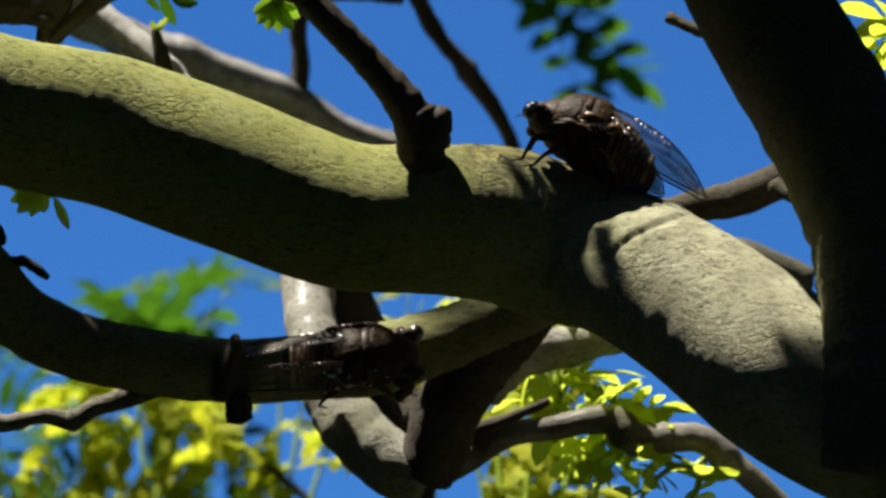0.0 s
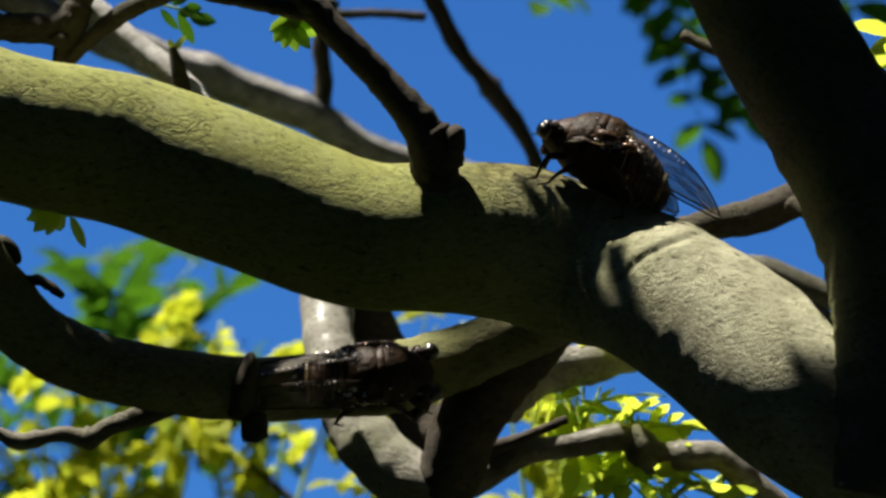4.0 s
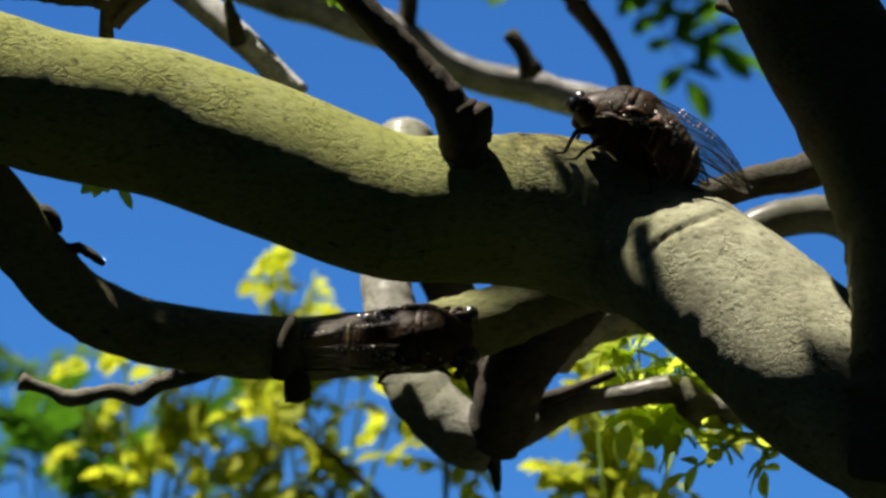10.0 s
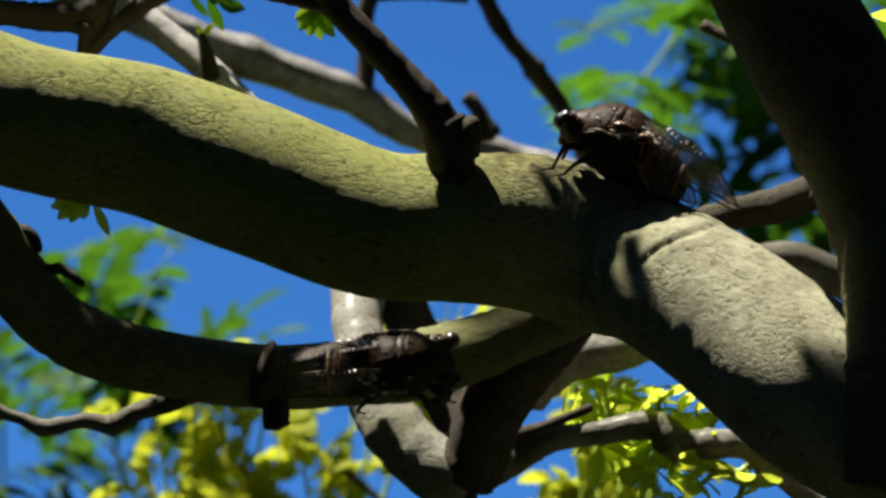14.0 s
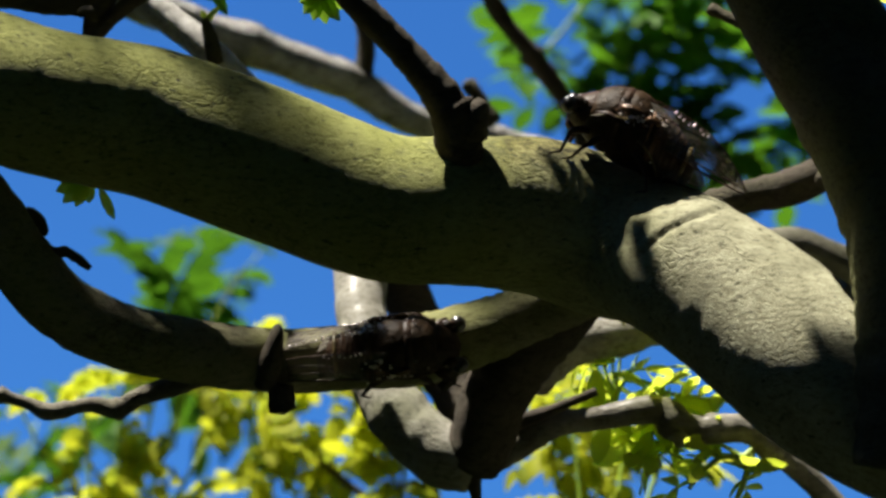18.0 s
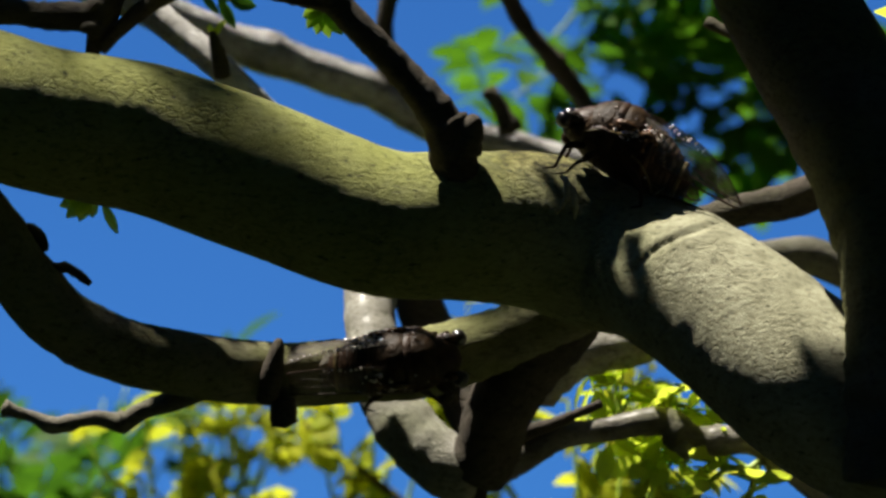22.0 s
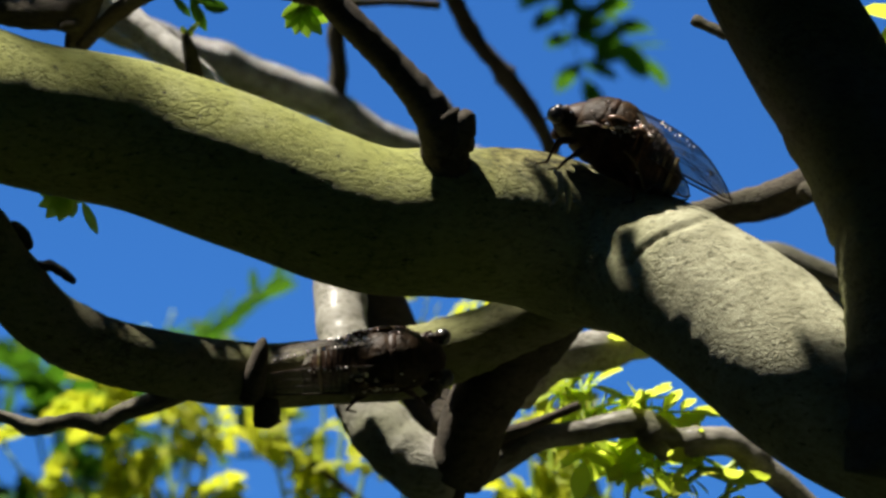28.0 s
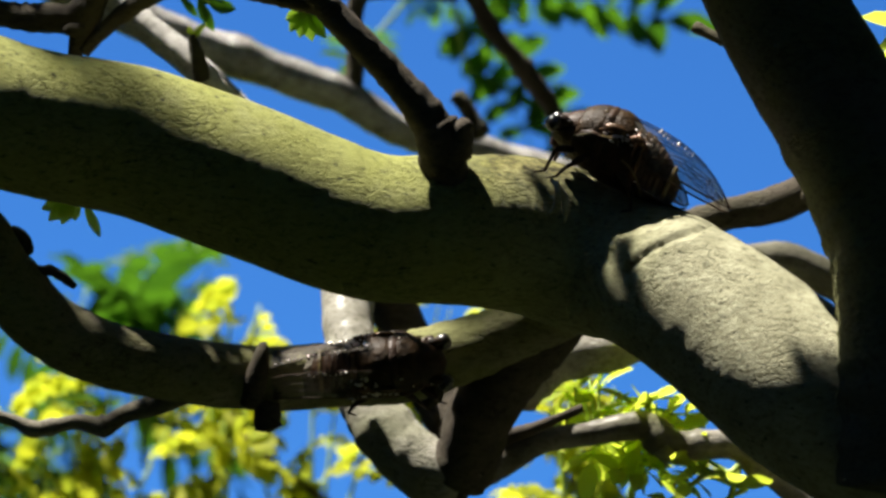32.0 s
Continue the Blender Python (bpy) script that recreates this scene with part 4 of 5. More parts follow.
def ball(centre, r, squash=(1, 1, 1)):
    bm = bmesh.new()
    bmesh.ops.create_uvsphere(bm, u_segments=16, v_segments=12, radius=1)
    verts = [tuple((centre[i] + v.co[i] * r * squash[i]) / 1000 for i in range(3)) for v in bm.verts]
    faces = [tuple(v.index for v in f.verts) for f in bm.faces]
    bm.free()
    return verts, faces


def wing_point(s, w, side, k):
    """Place on a wing: s from root to tip, w from the outer (0) to the inner (1) edge."""
    root, tip, high, fall, low, sink = k
    x = root + (tip - root) * s
    top = high - fall * s ** 3.0
    bottom = low - sink * s ** 0.8
    mid, half = (top + bottom) / 2, (top - bottom) / 2 * math.sqrt(max(0.0, 1 - s ** 4.2))
    z = mid + half * (2 * w - 1)
    y = side * (6.2 - 3.8 * w - 1.6 * s + 0.5 * math.sin(math.pi * w))
    return (x / 1000, y / 1000, z / 1000)


def wing(name, parent, side, k, label):
    n, m = 26, 9
    verts = [wing_point(i / (n - 1), j / (m - 1), side, k) for i in range(n) for j in range(m)]
    faces = [(i * m + j, i * m + j + 1, (i + 1) * m + j + 1, (i + 1) * m + j) for i in range(n - 1) for j in range(m - 1)]
    ob = part(name, mesh(name, verts, faces, WING), parent, label)
    veins = [([(s / 20, 0.0) for s in range(21)], 0.20), ([(s / 20, 1.0) for s in range(21)], 0.10),
             ([(0.0, 0.3), (0.3, 0.32), (0.6, 0.42), (0.8, 0.36), (0.93, 0.2)], 0.09), ([(0.3, 0.32), (0.5, 0.6), (0.75, 0.72), (0.92, 0.7)], 0.09),
             ([(0.0, 0.7), (0.3, 0.75), (0.55, 0.85), (0.7, 1.0)], 0.08), ([(0.6, 0.42), (0.7, 0.55), (0.75, 0.72)], 0.07),
             ([(0.62, 0.4), (0.8, 0.2), (0.86, 0.02)], 0.07), ([(0.75, 0.72), (0.86, 0.52), (0.95, 0.45)], 0.07), ([(0.5, 0.6), (0.62, 0.42)], 0.07), ([(0.7, 0.38), (0.78, 0.5), (0.75, 0.72)], 0.06), ([(0.8, 0.2), (0.84, 0.36), (0.92, 0.34)], 0.06), ([(0.86, 0.52), (0.84, 0.36)], 0.06), ([(0.75, 0.72), (0.8, 0.86), (0.84, 0.98)], 0.06), ([(0.55, 0.85), (0.62, 0.66)], 0.06)]
    for path, r in veins:
        pts = [(*wing_point(s, w, side, k), r / 1000) for s, w in path]
        part("vein", mesh("vein", *tube(pts, 6, 0.0012), SHELL), ob)
    return ob


FORE = (0.5, -24.8, 14.6, 7.4, 9.2, 4.6)


def cicada(label, m, extra_glints=False):
    c = tagged(new("cicada"), label, "cicada", "cicadas on the tree")
    part("head", mesh("head", *loft([(8, 4.6, 3.4, 12.6), (9.5, 4.6, 3.6, 11.8), (11.2, 4.2, 4.0, 10.6), (12.6, 2.8, 4.8, 9.0), (13.4, 0.5, 6.0, 7.4)]), SHELL), c)
    part("face", mesh("face", *ball((11.4, 0, 4.2), 1.3, (1, 1, 1.1)), SHELL), c, "ridged dark face")
    for g in (-1, 1):
        part("eye", mesh("eye", *ball((13.0, g * 4.2, 7.7), 1.7), EYE_BLACK), c, "glossy black eye")
        part("brow", mesh("brow", *ball((11.2, g * 3.9, 9.0), 1.3, (1.3, 0.8, 0.8)), SHELL), c)
        part("antenna", mesh("antenna", *tube([(0.0136, g * 0.0022, 0.0064, 0.00012), (0.0148, g * 0.003, 0.0060, 0.00008), (0.0155, g * 0.0036, 0.0052, 0.00004)], 6, 0.0008), SHELL), c)
    part("collar", mesh("collar", *loft([(3.0, 6.0, 1.4, 15.0), (4.6, 6.3, 1.2, 15.0), (6.6, 5.8, 1.8, 14.2), (8.6, 5.0, 2.8, 12.8)]), BACK), c, "dark brown collar behind the head")
    part("collar_rim", mesh("collar_rim", *loft([(2.0, 5.9, 1.6, 15.0), (2.8, 6.35, 1.1, 15.35), (3.5, 6.35, 1.2, 15.25), (4.4, 6.2, 1.4, 14.9)]), SHELL), c, "dark rim of the collar")
    part("thorax", mesh("thorax", *loft([(-5.0, 5.6, 0.6, 12.6), (-3.4, 6.0, 0.5, 13.6), (-1.2, 6.4, 0.4, 15.0), (1.2, 6.4, 0.5, 15.5), (3.0, 5.9, 1.0, 15.0)]), BACK), c)
    for g in (-1, 1):
        for i, (px, pz, rr) in enumerate(((1.2, 11.6, 1.7), (-1.2, 10.4, 1.6), (3.6, 10.2, 1.2), (-3.4, 11.4, 1.2))):
            part("side_plate", mesh("side_plate", *ball((px, g * (5.6 - 0.1 * i), pz), rr, (1.35, 0.5, 0.7)), SHELL_PALE), c, "shiny bronze side plate")
        part("side_ridge", mesh("side_ridge", *tube([(0.008, g * 0.0048, 0.0082, 0.0003), (0.005, g * 0.0061, 0.0092, 0.0006), (0.001, g * 0.0064, 0.0088, 0.0004), (-0.003, g * 0.0060, 0.0094, 0.0003)], 8, 0.0008), SHELL), c)
    x, w, lo, hi = -4.4, 6.2, 0.4, 13.4
    for i in range(7):
        step = 1.22
        w2, lo2, hi2 = w - 0.14 - 0.09 * i, lo + 0.05 * i, hi - 0.32 - 0.14 * i
        part("abdomen_ring", mesh("abdomen_ring", *loft([(x + 0.2, w * 0.95, lo + 0.3, hi - 0.4), (x, w, lo, hi), (x - step * 0.7, w2 + 0.05, lo2, hi2 + 0.1), (x - step, w2 - 0.2, lo2 + 0.2, hi2 - 0.25)]), SHELL if i else SHELL_PALE), c)
        x, w, lo, hi = x - step, w2, lo2, hi2
    part("tail", mesh("tail", *ball((x + 0.5, 0, (lo + hi) / 2 - 0.4), 3.4, (0.55, 1.1, 1.05)), SHELL), c)
    for g in (-1, 1):
        wing("forewing", c, g, FORE, "clear veined forewing")
        wing("hindwing", c, g * 0.9, (-1.0, -17.0, 9.6, 4.2, 4.6, 3.4), "clear veined hindwing")
        for (bx, kx, kz, fx, fy) in ((7.5, 10.4, 3.4, 10.8, 6.2), (3.2, 6.4, 2.2, 8.2, 7.4), (-0.5, -5.4, 2.4, -7.6, 7.4)):
            leg = part("leg", mesh("leg", *tube([(bx / 1000, g * 0.0036, 0.0045, 0.0007), ((bx + kx) / 2000, g * 0.0052, 0.0042, 0.0008), (kx / 1000, g * 0.0062, kz / 1000, 0.0006)], 10, 0.0006), SHELL), c)
            part("shin", mesh("shin", *tube([(kx / 1000, g * 0.0062, kz / 1000, 0.0005), ((kx + fx) / 2000, g * (fy + 6.2) / 2000, kz / 2000, 0.0004), (fx / 1000, g * fy / 1000, -0.0012, 0.0003)], 8, 0.0006), SHELL), leg)
            part("foot", mesh("foot", *tube([(fx / 1000, g * fy / 1000, -0.0012, 0.0003), ((fx + 1.8) / 1000, g * (fy + 0.4) / 1000, -0.0022, 0.00015)], 6, 0.0006), SHELL), leg)
    for g in (-1, 1):
        part("collar_stripe", mesh("collar_stripe", *tube([(0.0086, g * 0.0048, 0.0072, 0.00015), (0.0062, g * 0.0061, 0.0086, 0.0002), (0.0030, g * 0.0065, 0.0096, 0.0002), (0.0000, g * 0.0066, 0.0100, 0.0002)], 8, 0.0006), TAN), c, "tan stripe along the collar")
        # Added flecks, no parts of the body, make its sparkling highlights.
        rng = random.Random(7 + g)
        for i in range(34):
            bx, bz = rng.gauss(0.2, 1.5), rng.gauss(10.7, 0.75)
            wide = 6.45 - 0.10 * (bz - 8.5) ** 2 * 0.5
            part("glint_fleck", mesh("glint_fleck", *ball((bx, g * wide, bz), rng.choice((0.12, 0.16, 0.2, 0.26, 0.36)), (1.5, 0.55, 0.6))
                 , GLINT), c)
        for bx, by, bz, br in ((4.6, 4.2, 14.0, 0.25), (10.4, 4.6, 9.4, 0.3), (12.6, 4.6, 9.0, 0.35), (-3.4, 4.6, 12.6, 0.25), (6.8, 5.2, 11.4, 0.2), (-6.0, 6.0, 4.0, 0.22)):
            part("glint_fleck", mesh("glint_fleck", *ball((bx, g * by, bz), br, (1.2, 0.8, 0.7)), GLINT), c)
        for i in range(16):
            bx, by = rng.uniform(-6.5, -0.5), rng.uniform(2.6, 5.2)
            part("glint_fleck", mesh("glint_fleck", *ball((bx, g * by, 13.9 + 0.25 * bx - 0.10 * (by - 2.0) ** 2), rng.choice((0.14, 0.2, 0.26, 0.34)), (1.4, 0.7, 0.6)), GLINT), c)
        for k in range(4):
            pts = [((-2.6 - 1.15 * k - 0.9 * math.sin(a)) / 1000, g * (6.35 - 0.25 * k) * math.sin(a + 0.15) / 1000, (7.0 - 0.25 * k + (6.6 - 0.55 * k) * math.cos(a)) / 1000, (0.00012, 0.0003, 0.00036, 0.0003, 0.00015)[q]) for q, a in enumerate((0.25, 0.6, 0.95, 1.3, 1.6))]
            part("body_fold", mesh("body_fold", *tube(pts, 8, 0.0008, 0.3, k), BACK if k % 2 else SHELL_PALE), c, "raised brown fold of the body")
        part("belly_flap", mesh("belly_flap", *tube([((-2.0 - 1.6 * q) / 1000, g * (6.3 - 0.1 * q * q) / 1000, (6.8 - 0.2 * q - 0.28 * q * q) / 1000, 0.00022) for q in range(5)], 8, 0.0008, 0.3, 3), TAN), c, "tan edge of the belly flap")
        # Added beads give the row of glints along the wing edge.
        for i, (along, over, size) in enumerate(((0.27, 0.99, 0.30), (0.31, 0.95, 0.24), (0.35, 0.93, 0.22), (0.44, 0.95, 0.32), (0.40, 0.9, 0.14), (0.50, 0.97, 0.20), (0.53, 0.9, 0.16), (0.57, 0.95, 0.2), (0.24, 0.7, 0.26), (0.21, 0.6, 0.2))):
            x0, y0, z0 = wing_point(along, over, g, FORE)
            part("wing_glint", mesh("wing_glint", *ball((x0 * 1000, y0 * 1000 + g * 0.1, z0 * 1000), size), GLINT), c)
    part("tail_rim", mesh("tail_rim", *loft([(-11.6, 4.6, 1.2, 9.4), (-12.0, 4.75, 1.0, 9.5), (-12.4, 4.6, 1.2, 9.3)]), TAN), c, "tan rim of the tail")
    # More added beads for highlights on the lower cicada's wing.
    if extra_glints:
        rng = random.Random(21)
        drops = [(rng.uniform(0.06, 0.40), rng.uniform(0.25, 0.95), rng.choice((0.14, 0.18, 0.24, 0.32, 0.42))) for i in range(30)]
        drops += [(0.46 + 0.055 * i, 0.96 - 0.03 * (i % 3), 0.13 + 0.04 * (i % 3)) for i in range(9)]
        for along, over, size in drops:
            x0, y0, z0 = wing_point(along, over, 1, FORE)
            part("glint_drop", mesh("glint_drop", *ball((x0 * 1000, y0 * 1000 + 0.15, z0 * 1000 + 0.15), size, (1.5, 0.8, 0.8)), GLINT), c, "pale bead standing in for a glint on the wing")
    c.matrix_basis = m
    return c


def seat(place, forward, up, size=1.0):
    """A pose in the view's own axes (right, ahead, up), turned into the world's."""
    x = Vector(forward).normalized()
    y = Vector(up).cross(x).normalized()
    z = x.cross(y)
    turn = Matrix((x, y, z)).transposed().to_4x4()
    return Matrix.Translation(place) @ pose(0, 0, 0, TILT) @ turn @ Matrix.Diagonal((size, size, size, 1))


cicada("dark bronze cicada with clear wings on the thick limb", seat((0.0262, 0.6556, 1.7542), (-0.91, 0.05, 0.41), (0.41, -0.12, 0.90)))
cicada("dark cicada in shade on the curved lower branch", seat((-0.0181, 0.6950, 1.7277), (0.99, 0.0, 0.07), (-0.06, -0.97, 0.24), 1.0), True)


# ---- fine jets of liquid that the cicada lets go ----
WATER, wn2, wl2, wb2 = material("clear_liquid", 0.15)
wb2.inputs["Base Color"].default_value = (0.9, 0.9, 0.88, 1)
see = wn2.new("ShaderNodeBsdfTransparent")
blend = wn2.new("ShaderNodeMixShader")
blend.inputs[0].default_value = 0.55
wl2.new(wb2.outputs[0], blend.inputs[1])
wl2.new(see.outputs[0], blend.inputs[2])
wl2.new(blend.outputs[0], wn2["Material Output"].inputs["Surface"])
JET_FROM, JET_TO = Vector((0.0385, 0.6528, 1.7532)), Vector((-0.0208, 0.6199, 1.6973))
JET_WAY = (JET_TO - JET_FROM).normalized()
jets = []
for start in (2.93, 6.87, 10.37, 19.24, 19.46, 24.9, 28.46, 28.68):
    for i in range(9):
        thin = 0.00011 - 0.000006 * i
        half = JET_WAY * 0.0053
        pts = [(*(half * s), thin * w) for s, w in ((-1, 0.6), (-0.5, 1.0), (0, 0.8), (0.5, 1.0), (1, 0.5))]
        drop = tagged(new("liquid_streak", mesh("liquid_streak", *tube(pts, 6, 0.002, 0.3, i), WATER)), "thin bright streak of liquid squirted by the cicada", "liquid", "squirted streaks")
        jets.append((drop, start, i))


MIST = WATER.copy()
MIST.name = "thin_liquid"
for node in MIST.node_tree.nodes:
    if node.type == "MIX_SHADER":
        node.inputs[0].default_value = 0.9
MIST_WAY = Vector((-0.598, 0.227, -0.769))
mist = []
for i, place in enumerate(((-0.0527, 0.5823, 1.7315), (-0.0478, 0.5840, 1.7274), (-0.0433, 0.5850, 1.7251), (-0.0384, 0.5859, 1.7233), (-0.0340, 0.5874, 1.7197), (-0.0507, 0.5851, 1.7236), (-0.0443, 0.5864, 1.7209), (-0.0291, 0.5859, 1.7249))):
    half = MIST_WAY * (0.0030 + 0.0007 * (i % 3))
    pts = [(*(half * s), 0.00012 * w) for s, w in ((-1, 0.4), (-0.4, 1.0), (0.4, 1.0), (1, 0.4))]
    drop = tagged(new("liquid_streak", mesh("liquid_streak", *tube(pts, 6, 0.002, 0.3, i), MIST)), "faint streak of liquid falling past the limb", "liquid", "squirted streaks")
    mist.append((drop, Vector(place)))


# ---- what moves ----
def motions():
    """The wind in the sprays: seconds, place, lean."""
